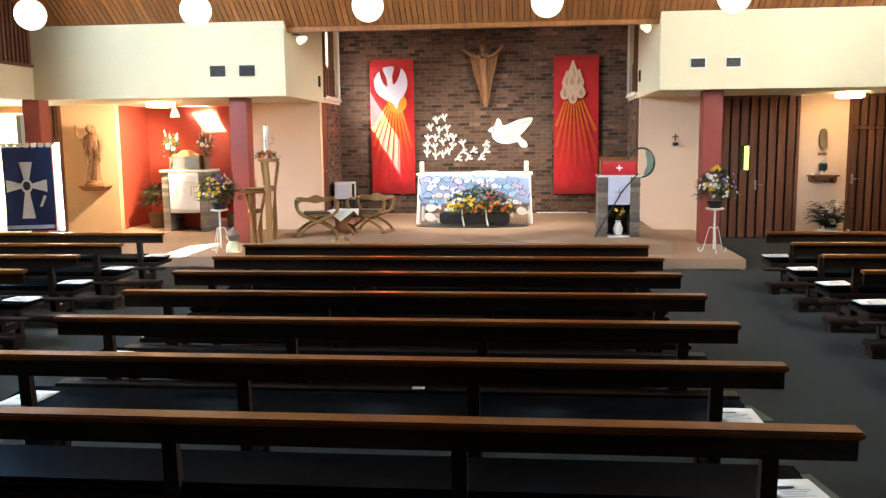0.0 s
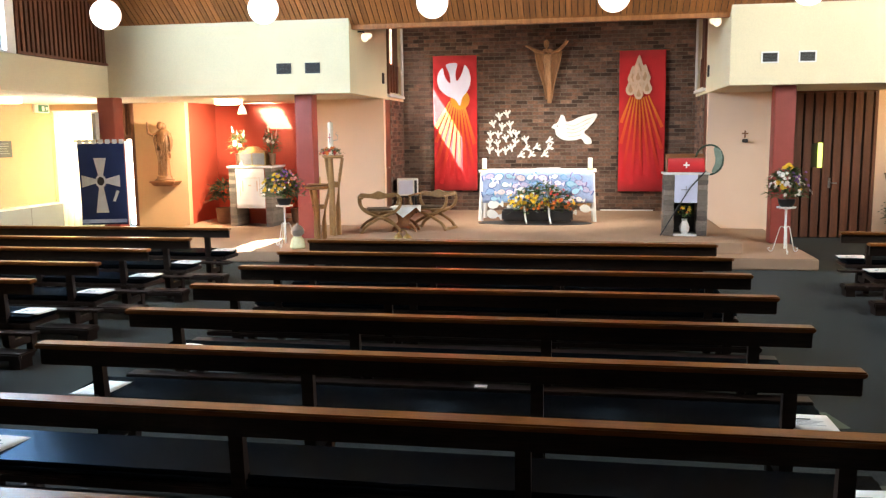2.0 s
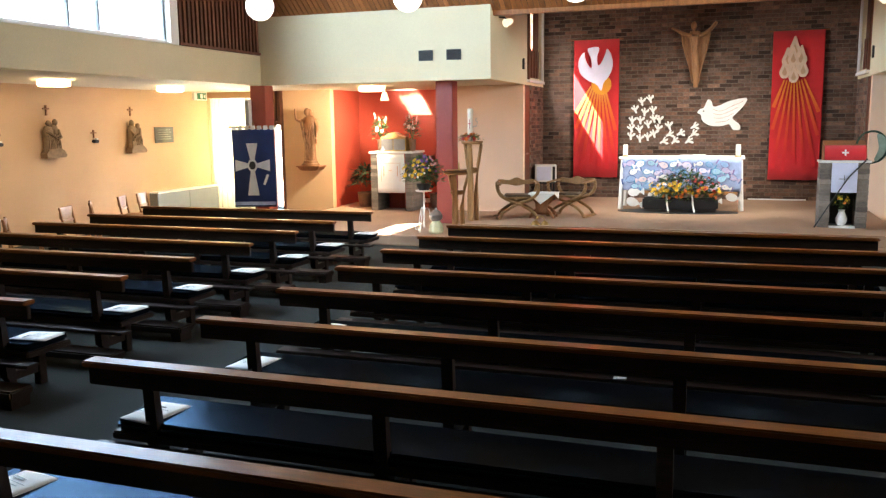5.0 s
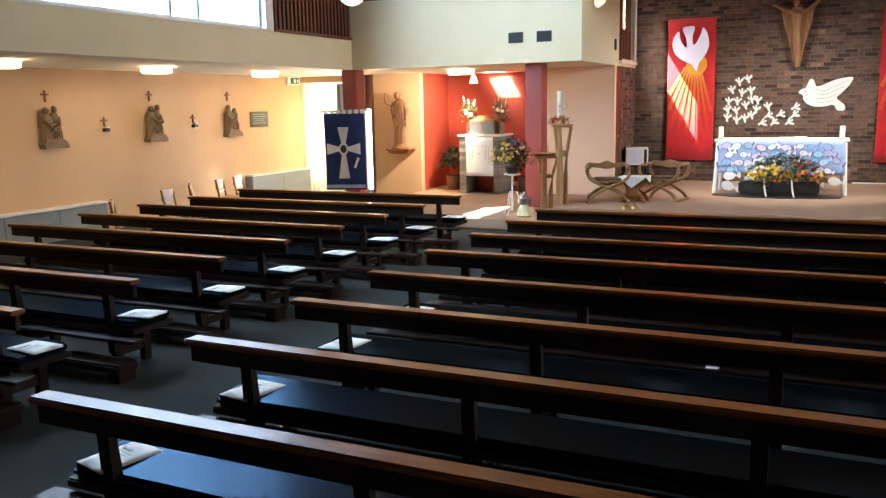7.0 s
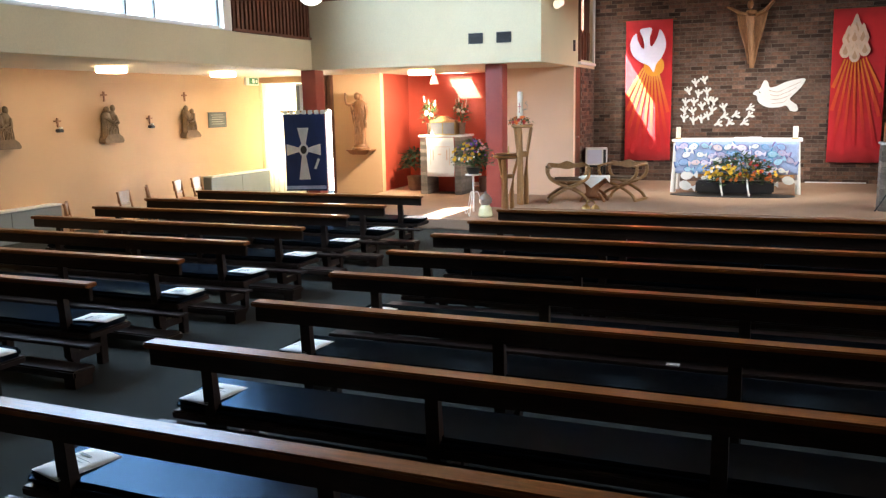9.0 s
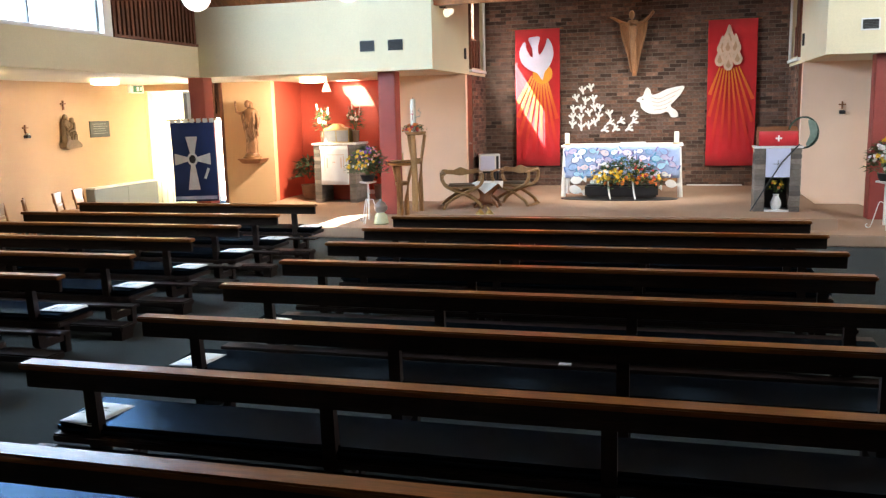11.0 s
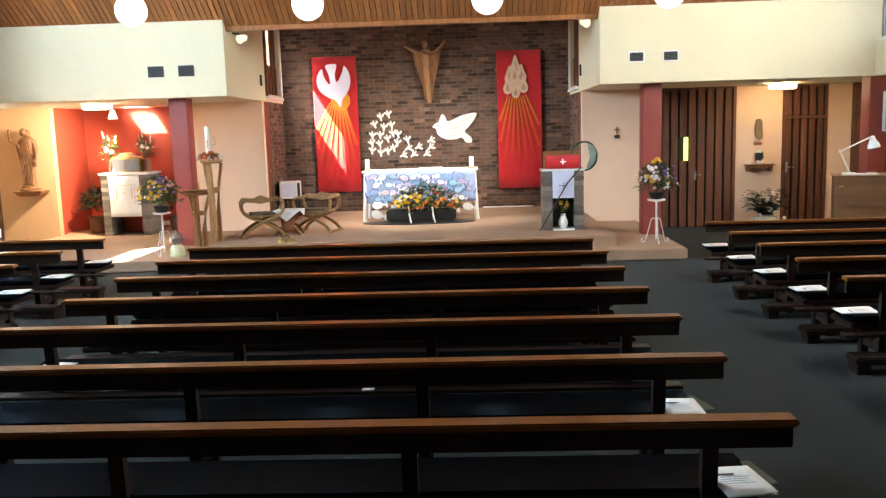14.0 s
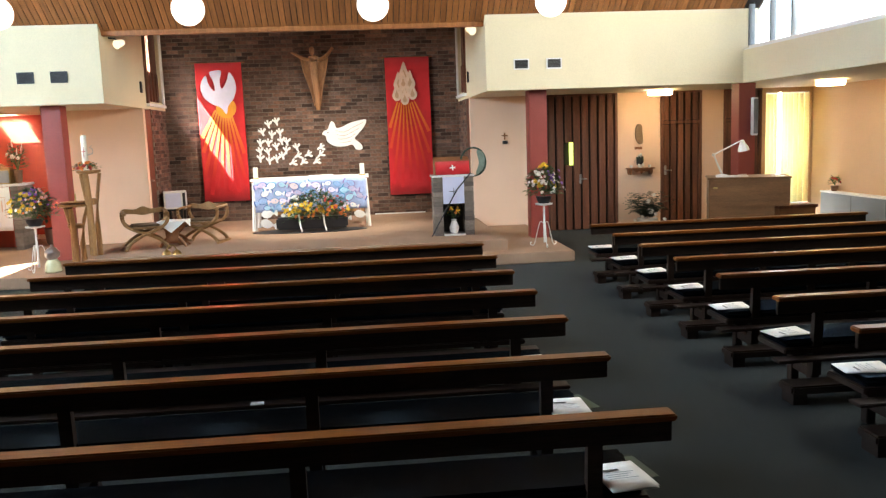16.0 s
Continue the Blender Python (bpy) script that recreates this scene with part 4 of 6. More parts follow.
# ---------- statue on its bracket ----------
def robed_figure(name, at, h, material, label):
    """A slender robed standing figure with one raised arm, one plain mesh."""
    b_ = bmesh.new()
    k = h / 1.2
    ox, oy, oz = at
    lathe(b_, [(0.20 * k, 0), (0.20 * k, 0.035 * k), (0.165 * k, 0.05 * k), (0.15 * k, 0.10 * k), (0.115 * k, 0.11 * k)], 14, at, 1.0, 0.8)
    lathe(b_, [(0.125 * k, 0.10 * k), (0.118 * k, 0.2 * k), (0.115 * k, 0.5 * k), (0.13 * k, 0.75 * k), (0.15 * k, 0.93 * k), (0.13 * k, 1.0 * k), (0.05 * k, 1.05 * k)], 20, (ox + 0.01, oy, oz), 1.0, 0.72)
    blob(b_, (ox - 0.035 * k, oy - 0.03, oz + 1.12 * k), 0.072 * k, (0.9, 0.95, 1.2), 0.08, 2)
    blob(b_, (ox + 0.0 * k, oy + 0.01, oz + 1.09 * k), 0.085 * k, (0.9, 0.9, 1.1), 0.1, 2)
    sweep(b_, [(ox - 0.11 * k, oy - 0.01, oz + 0.96 * k), (ox - 0.20 * k, oy - 0.06, oz + 0.93 * k), (ox - 0.265 * k, oy - 0.09, oz + 0.97 * k), (ox - 0.275 * k, oy - 0.10, oz + 1.09 * k), (ox - 0.275 * k, oy - 0.10, oz + 1.19 * k)], 0.07 * k, 0.055 * k, ends=(1.35, 0.45))
    sweep(b_, [(ox - 0.17 * k, oy - 0.05, oz + 0.95 * k), (ox - 0.155 * k, oy - 0.05, oz + 0.78 * k), (ox - 0.125 * k, oy - 0.04, oz + 0.60 * k)], 0.08 * k, 0.05 * k, ends=(1.0, 0.35))
    sweep(b_, smooth_line([(ox + 0.13 * k, oy, oz + 0.97 * k), (ox + 0.19 * k, oy - 0.03, oz + 0.80 * k), (ox + 0.175 * k, oy - 0.06, oz + 0.62 * k), (ox + 0.17 * k, oy - 0.06, oz + 0.46 * k)], 3), 0.085 * k, 0.07 * k, ends=(1.2, 0.55))
    for a in range(8):
        x = ox - 0.09 * k + a * 0.027 * k
        sweep(b_, smooth_line([(x, oy - 0.085 * k, oz + 0.12 * k), (x + 0.012, oy - 0.088 * k, oz + 0.45 * k), (x + 0.012 * (a - 3) * k, oy - 0.09 * k, oz + 0.72 * k), (x * 0.5 + ox * 0.5 + 0.02, oy - 0.085 * k, oz + 0.97 * k)], 3), 0.02 * k, n=6)
    return solid(name, b_, material, label, "statue", smooth=True)


t = thing("wall_bracket", "carved wooden wall bracket carrying a statue", "bracket")
part("shelf", B(-8.62, -8.08, 15.28, YW, 1.005, 1.035, 0.006), M["walnut"], t)
part("corbel", plate(bmesh.new(), [(-8.60, 1.004), (-8.55, 0.95), (-8.50, 0.935), (-8.20, 0.935), (-8.15, 0.95), (-8.10, 1.004)], 15.31, YW), M["walnut"], t)
robed_figure("statue", (-8.36, 15.44, 1.035), 1.17, M["statue"], "brown carved wooden statue on a wall bracket")

# crucifix figure on the brick wall
b_ = bmesh.new()
cx, cz = -0.87, 2.50
sweep(b_, smooth_line([(cx + 0.03, 17.19, cz), (cx + 0.02, 17.16, cz + 0.25), (cx - 0.01, 17.13, cz + 0.62), (cx - 0.02, 17.12, cz + 0.95), (cx - 0.01, 17.14, cz + 1.04)], 3), 0.20, 0.12, 12, (0.42, 1.15))
for dx in (-0.035, 0.0, 0.035):
    sweep(b_, [(cx + 0.025 + dx * 0.6, 17.14, cz + 0.06), (cx + dx, 17.10, cz + 0.5), (cx - 0.02 + dx * 1.6, 17.07, cz + 0.92)], 0.025, n=6)
blob(b_, (cx - 0.035, 17.09, cz + 1.16), 0.065, (0.85, 0.9, 1.35), 0.1, 2)
sweep(b_, smooth_line([(cx - 0.07, 17.13, cz + 0.98), (cx - 0.22, 17.13, cz + 1.02), (cx - 0.36, 17.13, cz + 1.10), (cx - 0.45, 17.13, cz + 1.14)], 3), 0.10, 0.07, n=8, ends=(1.3, 0.5))
sweep(b_, smooth_line([(cx + 0.07, 17.13, cz + 0.98), (cx + 0.20, 17.13, cz + 1.03), (cx + 0.30, 17.12, cz + 1.12), (cx + 0.38, 17.11, cz + 1.22)], 3), 0.10, 0.07, n=8, ends=(1.2, 0.85))
for s in (-1, 1):
    sweep(b_, smooth_line([(cx + s * 0.25, 17.17, cz + 1.02), (cx + s * 0.215, 17.16, cz + 0.76), (cx + s * 0.12 + 0.01, 17.17, cz + 0.42), (cx + s * 0.055 + 0.02, 17.18, cz + 0.08)], 3), 0.09, 0.045, 8, (1.0, 0.45))
    plate(b_, [(cx + s * 0.05, cz + 1.0), (cx + s * 0.24, cz + 1.0), (cx + s * 0.19, cz + 0.7), (cx + s * 0.05 + 0.01, cz + 0.15)], 17.18, 17.21)
box(b_, cx - 0.03, cx + 0.03, 17.20, YA, cz + 0.1, cz + 1.0)
solid("crucifix_sculpture", b_, M["pale_carving"], "carved wooden figure with raised arms on the brick wall", "sculpture", smooth=True)


# ---------- cloth banners ----------
def cloth_sheet(x0, x1, z0, z1, y, amp, waves):
    b_ = bmesh.new()
    n = 40
    rows = []
    for j in range(9):
        f = j / 8
        z = z0 + (z1 - z0) * f
        rows.append([b_.verts.new((x0 + (x1 - x0) * i / n + 0.008 * math.sin(3 * f + 0.5), y + amp * (1.1 - f) * math.sin(2 * math.pi * waves * i / n + f), z)) for i in range(n + 1)])
    for a, c_ in zip(rows, rows[1:]):
        for i in range(n):
            b_.faces.new((a[i], a[i + 1], c_[i + 1], c_[i]))
    return b_


def hanging(name, x0, x1, z0, z1, label):
    t = thing(name, label, "banner", group="red wall banners")
    part("cloth", cloth_sheet(x0, x1, z0, z1, 17.235, 0.007, 2.5), M["red_cloth"], t, smooth=True).modifiers.new("thickness", "SOLIDIFY").thickness = 0.004
    part("rod", sweep(bmesh.new(), [(x0 - 0.07, 17.25, z1), (x1 + 0.07, 17.25, z1)], 0.03), M["walnut"], t)
    for x in (x0 + 0.05, x1 - 0.05):
        part("hook", B(x - 0.01, x + 0.01, 17.24, YA, z1, z1 + 0.03), M["dark"], t)
    return t


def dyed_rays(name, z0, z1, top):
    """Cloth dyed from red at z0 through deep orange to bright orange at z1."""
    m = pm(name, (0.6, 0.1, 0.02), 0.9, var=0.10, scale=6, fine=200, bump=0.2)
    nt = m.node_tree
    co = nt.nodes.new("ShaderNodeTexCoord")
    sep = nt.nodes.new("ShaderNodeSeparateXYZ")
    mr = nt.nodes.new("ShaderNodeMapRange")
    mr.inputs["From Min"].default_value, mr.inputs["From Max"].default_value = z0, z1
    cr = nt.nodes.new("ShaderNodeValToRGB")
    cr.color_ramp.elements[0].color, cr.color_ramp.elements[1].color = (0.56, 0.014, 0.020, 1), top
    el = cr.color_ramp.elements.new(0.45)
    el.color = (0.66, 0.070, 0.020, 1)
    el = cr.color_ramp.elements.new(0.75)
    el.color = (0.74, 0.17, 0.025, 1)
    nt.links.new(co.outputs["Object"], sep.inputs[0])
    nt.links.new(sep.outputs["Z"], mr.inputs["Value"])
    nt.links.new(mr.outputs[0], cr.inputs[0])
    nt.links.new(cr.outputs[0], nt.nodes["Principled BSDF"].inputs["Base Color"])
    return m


def rays(t, cx, cz, angles, r0, length, x0, x1, cloth, wide=0.012):
    """Appliqued rays spreading downwards, kept inside x0 to x1."""
    for k, a in enumerate(angles):
        s, c_ = math.sin(radians(a)), math.cos(radians(a))
        reach = (x1 - cx - 0.05) / s if s > 0.01 else (x0 - cx + 0.05) / s if s < -0.01 else 9.0
        L = min(length * (0.9 + 0.1 * ((k * 5) % 4) / 3), reach - r0)
        q = []
        for f, sg in ((0, -1), (0, 1), (1, 1), (1, -1)):
            r = r0 + L * f
            w_ = wide + 0.022 * f
            q.append((cx + r * s + sg * w_ * c_, cz - r * c_ + sg * w_ * s))
        b_ = bmesh.new()
        plate(b_, q, 17.2175 - 0.0005 * k, 17.2195 - 0.0005 * k)
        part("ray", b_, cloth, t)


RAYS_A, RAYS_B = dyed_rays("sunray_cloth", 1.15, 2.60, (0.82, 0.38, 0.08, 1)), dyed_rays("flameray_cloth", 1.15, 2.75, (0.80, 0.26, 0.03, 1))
bx0, bx1, bz0, bz1 = -3.235, -2.325, 0.73, 3.49
t = hanging("wall_banner", bx0, bx1, bz0, bz1, "long red cloth banner with white dove and sun rays")
bc = (bx0 + bx1) / 2 + 0.08
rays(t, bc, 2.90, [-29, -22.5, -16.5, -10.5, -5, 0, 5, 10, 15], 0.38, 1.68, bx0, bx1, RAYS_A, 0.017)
sunb = bmesh.new()
plate(sunb, [(0.20 * math.cos(a), 0.20 * math.sin(a)) for a in [2 * math.pi * i / 28 for i in range(28)]], 17.199, 17.204, bc + 0.03, 2.60)
part("sun_disc", sunb, M["yellow_cloth"], t, "orange felt sun")
dv = smooth_line([(0.13, -0.46, 0), (0.03, -0.33, 0), (-0.14, -0.25, 0), (-0.29, -0.12, 0), (-0.35, 0.06, 0), (-0.32, 0.22, 0), (-0.23, 0.32, 0), (-0.20, 0.18, 0), (-0.12, 0.04, 0), (-0.07, 0.02, 0), (-0.09, 0.20, 0), (-0.16, 0.38, 0), (-0.03, 0.42, 0), (0.08, 0.40, 0), (0.04, 0.22, 0), (0.06, 0.06, 0), (0.12, 0.10, 0), (0.19, 0.24, 0), (0.24, 0.38, 0), (0.33, 0.24, 0), (0.36, 0.04, 0), (0.29, -0.16, 0), (0.18, -0.30, 0)], 4, True)
db = bmesh.new()
plate(db, dv, 17.192, 17.198, bc - 0.10, 2.93, 0.98)
part("dove", db, M["lilac"], t, "pale lilac felt dove")

bx0, bx1, bz0, bz1 = 0.535, 1.435, 0.715, 3.50
t = hanging("wall_banner", bx0, bx1, bz0, bz1, "long red cloth banner with beige flames and orange rays")
bc = (bx0 + bx1) / 2 - 0.07
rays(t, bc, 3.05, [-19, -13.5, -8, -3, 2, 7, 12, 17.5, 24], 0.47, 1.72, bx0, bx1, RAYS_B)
for k, (dx, dz, s) in enumerate(((0.0, 0.42, 1.05), (-0.12, 0.22, 0.95), (0.12, 0.24, 1.0), (-0.16, -0.02, 0.9), (0.0, 0.04, 1.0), (0.16, 0.0, 0.9), (0.0, -0.12, 0.85), (-0.02, 0.24, 0.9))):
    fl = smooth_line([(0, 0.24, 0), (-0.06, 0.10, 0), (-0.105, -0.03, 0), (-0.06, -0.13, 0), (0.0, -0.15, 0), (0.06, -0.13, 0), (0.105, -0.03, 0), (0.06, 0.09, 0)], 4, True)
    b_ = bmesh.new()
    plate(b_, fl, 17.198 - 0.002 * k, 17.204 - 0.002 * k, bc + dx, 2.78 + 0.9 * dz, s)
    f_ = part("flame", b_, M["flame"], t, "beige felt flame")
    b_ = bmesh.new()
    plate(b_, fl, 17.1955 - 0.002 * k, 17.1975 - 0.002 * k, bc + dx, 2.76 + 0.9 * dz, s * 0.45)
    part("flame_core", b_, M["flame_in"], f_)

# large dove and the flock on the bricks
t = thing("dove_cutout", "large cream cut-out dove fixed to the brick wall", "wall decoration", pose(-0.80, YA, 1.68))
outline = smooth_line([(0.0, 0.33, 0), (0.05, 0.40, 0), (0.12, 0.43, 0), (0.19, 0.58, 0), (0.26, 0.55, 0), (0.30, 0.45, 0), (0.42, 0.47, 0), (0.60, 0.55, 0), (0.90, 0.60, 0), (0.86, 0.46, 0), (0.74, 0.32, 0), (0.66, 0.22, 0), (0.79, 0.10, 0), (0.80, 0.0, 0), (0.68, 0.0, 0), (0.60, 0.10, 0), (0.46, 0.07, 0), (0.25, 0.08, 0), (0.10, 0.18, 0), (0.07, 0.29, 0)], 4, True)
b_ = bmesh.new()
plate(b_, outline, -0.045, -0.025)
part("body", b_, M["dove"], t)
part("bracket", B(0.25, 0.45, -0.025, 0.0, 0.18, 0.26), M["dark"], t)
for k in range(4):
    f = k / 3
    line = smooth_line([(0.28 + 0.02 * k, -0.047, 0.40 - 0.085 * k), (0.44, -0.047, 0.36 - 0.07 * k), (0.62 - 0.02 * k, -0.047, 0.44 - 0.09 * k), (0.84 - 0.08 * k, -0.047, 0.54 - 0.11 * k)], 5)
    part("feather_line", sweep(bmesh.new(), line, 0.024, 0.008, 6), M["dove_line"], t, "brown feather line")
eye_ = bmesh.new()
lathe(eye_, [(0.014, 0), (0.014, 0.004)], 10)
bmesh.ops.rotate(eye_, cent=(0, 0, 0), matrix=Matrix.Rotation(radians(90), 3, "X"), verts=eye_.verts[:])
bmesh.ops.translate(eye_, vec=(0.12, -0.045, 0.36), verts=eye_.verts[:])
part("eye", eye_, M["dark"], t)

bird = smooth_line([(0.0, -0.09, 0), (0.038, -0.085, 0), (0.032, -0.02, 0), (0.085, 0.035, 0), (0.078, 0.08, 0), (0.042, 0.072, 0), (0.01, 0.028, 0), (0.0, 0.085, 0), (-0.038, 0.09, 0), (-0.032, 0.03, 0), (-0.07, 0.062, 0), (-0.09, 0.03, 0), (-0.042, -0.015, 0), (-0.025, -0.03, 0)], 3, True)
first_bird = None
spots = [(-1.87, 2.25), (-1.71, 2.3), (-2.0, 2.1), (-1.65, 2.08), (-1.81, 2.04), (-2.05, 1.88), (-1.89, 1.88), (-1.63, 1.91), (-1.52, 1.89), (-1.74, 1.8), (-1.33, 1.77), (-2.07, 1.72), (-1.91, 1.7), (-1.54, 1.72), (-0.84, 1.75), (-1.31, 1.6), (-1.1, 1.62), (-0.85, 1.61), (-1.62, 1.61), (-1.74, 1.55), (-1.89, 1.52), (-2.07, 1.57), (-1.42, 1.46), (-1.21, 1.47), (-0.94, 1.47)]
for k, (x, z) in enumerate(spots):
    flat = x > -1.46 and z < 1.76
    m_ = pose(x, YA, z, 0, (66 if flat else 4) + random.uniform(-12, 12), 0)
    if first_bird is None:
        first_bird = thing("bird_cutout", "small white cut-out bird on the brick wall", "wall decoration", m_, "flock of paper birds")
        bb = bmesh.new()
        plate(bb, bird, -0.022, -0.014, 0, 0, 0.9)
        part("card", bb, M["paper"], first_bird)
        part("pin", B(-0.006, 0.006, -0.014, 0.0, 0.0, 0.012), M["dark"], first_bird)
    else:
        copy_thing(first_bird, m_)


# ---------- flowers ----------
def leaf_quad(bm, at, d, length, width):
    d = Vector(d).normalized()
    side = d.cross(Vector((0.3, 0.2, 1))).normalized()
    up = side.cross(d)
    p = Vector(at)
    a = bm.verts.new(p)
    l, r = bm.verts.new(p + d * length * 0.45 + side * width / 2), bm.verts.new(p + d * length * 0.45 - side * width / 2)
    m_ = bm.verts.new(p + d * length * 0.5 - up * width * 0.18)
    e = bm.verts.new(p + d * length - Vector((0, 0, length * 0.18)))
    for q in ((a, m_, l), (a, r, m_), (l, m_, e), (m_, r, e)):
        bm.faces.new(q)


def blossom(bm, at, d, r, petals=9):
    d = Vector(d).normalized()
    u = d.cross(Vector((0.1, 0.3, 1))).normalized()
    v = d.cross(u)
    p = Vector(at)
    for ring, (rr, lift) in enumerate(((1.0, 0.15), (0.62, 0.5))):
        for k in range(petals):
            a0 = 2 * math.pi * (k + 0.5 * ring) / petals
            w = math.pi / petals * 0.85
            q = [p + d * r * 0.1]
            for a, s in ((a0 - w, 0.62), (a0, 1.0), (a0 + w, 0.62)):
                q.append(p + (u * math.cos(a) + v * math.sin(a)) * r * rr * s + d * r * lift * (0.6 + s * 0.4))
            bm.faces.new([bm.verts.new(x) for x in q])


def bouquet(parent, at, rx, ry, rz, leaves, flowers, seed, leaf="leaf", leaf_len=0.09):
    """Foliage and blossoms over a dome; flowers: (material, count, radius, low, high, side)."""
    random.seed(seed)
    cx, cy, cz = at
    fo = bmesh.new()
    for _ in range(leaves):
        a, h = random.uniform(0, 2 * math.pi), random.uniform(-0.25, 1.0)
        k = math.sqrt(max(0.0, 1 - max(0, h) ** 2)) * random.uniform(0.45, 1.0)
        p = (cx + rx * k * math.cos(a), cy + ry * k * math.sin(a), cz + rz * h * random.uniform(0.75, 1.0))
        leaf_quad(fo, p, (math.cos(a) + random.uniform(-0.5, 0.5), math.sin(a) + random.uniform(-0.5, 0.5), random.uniform(-0.3, 0.9)), leaf_len * random.uniform(0.7, 1.4), leaf_len * random.uniform(0.3, 0.55))
    for _ in range(14):
        a = random.uniform(0, 2 * math.pi)
        sweep(fo, [(cx, cy, cz - rz * 0.35), (cx + 0.5 * rx * math.cos(a), cy + 0.5 * ry * math.sin(a), cz + 0.35 * rz), (cx + 0.8 * rx * math.cos(a), cy + 0.8 * ry * math.sin(a), cz + 0.7 * rz)], 0.006, n=4)
    tagged(part("foliage", fo, M[leaf], parent, "dense green foliage"), kind="stuff")
    for mat_, count, r, lo, hi, lean in flowers:
        for i in range(count):
            b_ = bmesh.new()
            h = random.uniform(lo, hi)
            a = -math.pi / 2 + random.gauss(0, 0.95)
            k = math.sqrt(max(0.05, 1 - min(0.97, abs(h)) ** 2)) * random.uniform(0.75, 1.05)
            x = cx + rx * (k * math.cos(a) * 0.9 + lean * 0.55)
            p = (x, cy + ry * k * math.sin(a), cz + rz * h)
            blossom(b_, p, (math.cos(a) * 0.7, math.sin(a), 0.35 + 0.4 * h), r * random.uniform(0.8, 1.2))
            part("blossom", b_, M[mat_], parent)


def flower_stand(x, y, z, seed, flowers, label, rx):
    t = thing("flower_stand", "white painted wrought-iron flower stand with curled feet", "plant stand", pose(x, y, z), "flower stands")
    part("stem", lathe(bmesh.new(), [(0.016, 0.06), (0.016, 0.63)], 10), M["white"], t)
    for k in range(3):
        a = 2 * math.pi * k / 3 + 0.5
        c_, s_ = math.cos(a), math.sin(a)
        part("leg", sweep(bmesh.new(), smooth_line([(0.01 * c_, 0.01 * s_, 0.36), (0.07 * c_, 0.07 * s_, 0.37), (0.12 * c_, 0.12 * s_, 0.2), (0.17 * c_, 0.17 * s_, 0.03), (0.22 * c_, 0.22 * s_, 0.015), (0.235 * c_, 0.235 * s_, 0.05), (0.21 * c_, 0.21 * s_, 0.06)], 4), 0.014, n=6), M["white"], t)
    part("dish", lathe(bmesh.new(), [(0.05, 0.63), (0.13, 0.645), (0.135, 0.665), (0.12, 0.665)], 22), M["white"], t)
    f = thing("flower_arrangement", label, "flowers", pose(x, y, z + 0.67), "large flower arrangements")
    part("bowl", lathe(bmesh.new(), [(0.08, -0.004), (0.11, 0.05), (0.12, 0.10), (0.10, 0.10)], 18), M["dark"], f, smooth=True)
    bouquet(f, (0, 0, 0.20), rx, 0.25, 0.36, 520, flowers, seed)
    return f


flower_stand(-4.75, 12.42, D1, 11, [("yellow", 26, 0.036, 0.0, 0.8, -0.4), ("purple", 18, 0.032, 0.25, 0.95, 0.0), ("pink_petal", 12, 0.03, 0.3, 1.0, 0.5), ("white_petal", 10, 0.022, 0.0, 0.6, -0.2), ("orange_petal", 8, 0.026, 0.0, 0.6, 0.4)], "mixed yellow, purple and pink flowers on a white stand", 0.31)
flower_stand(2.73, 12.46, D1, 12, [("white_petal", 26, 0.033, 0.15, 0.8, -0.3), ("yellow", 9, 0.04, 0.85, 1.15, 0.0), ("white_petal", 14, 0.03, 0.3, 0.85, 0.1), ("yellow", 5, 0.05, 0.1, 0.4, -0.3), ("purple", 12, 0.026, 0.2, 0.8, 0.8), ("white_petal", 6, 0.03, -0.1, 0.2, 0.8)], "white, yellow and purple flowers on a white stand", 0.25)


# ---------- brick piers ----------
def brick_pier(parent, x0, x1, y0, y1, z0, z1, material):
    part("pier_core", B(x0 + 0.012, x1 - 0.012, y0 + 0.012, y1 - 0.012, z0, z1 - 0.002), M["mortar"], parent)
    n = round((z1 - z0) / 0.075)
    hgt = (z1 - z0) / n
    for k in range(n):
        za, zb = z0 + k * hgt + 0.005, z0 + (k + 1) * hgt - 0.005
        j = random.uniform(-0.003, 0.003)
        part("brick", B(x0 + j, x1 + j, y0 - abs(j), y1, za, zb), material, parent)


# ---------- altar ----------
AX0, AX1, AY0, AY1, AZ = -2.0, 0.08, 15.02, 15.72, 1.245
t = thing("altar", "pale wooden altar table with splayed end legs", "altar table")
part("tabletop", B(AX0, AX1, AY0, AY1, AZ - 0.05, AZ - 0.012, 0.008), M["oak"], t)
for x, s in ((AX0 + 0.05, -1), (AX1 - 0.05, 1)):
    for y in (AY0 + 0.05, AY1 - 0.06):
        part("leg", sweep(bmesh.new(), [(x + s * 0.03, y, D2), (x + s * 0.01, y, 0.8), (x, y, AZ - 0.05)], 0.085, 0.085, 8, (1.15, 0.8)), M["white"], t)
part("stretcher", B(AX0 + 0.1, AX1 - 0.1, AY1 - 0.09, AY1 - 0.04, 0.55, 0.63), M["oak"], t)
t = thing("altar_cloth", "white linen altar cloth on the table top", "altar cloth")
lc = bmesh.new()
box(lc, AX0 - 0.015, AX1 + 0.015, AY0 - 0.02, AY1 + 0.015, AZ - 0.011, AZ, 0.004)
part("top_cloth", lc, M["linen"], t)
part("front_hem", cloth_sheet(AX0 - 0.01, AX1 + 0.01, AZ - 0.035, AZ - 0.004, AY0 - 0.028, 0.004, 5), M["linen"], t).modifiers.new("thickness", "SOLIDIFY").thickness = 0.004
fr = thing("altar_frontal", "pale blue cloth frontal covered with paper fish", "altar frontal")
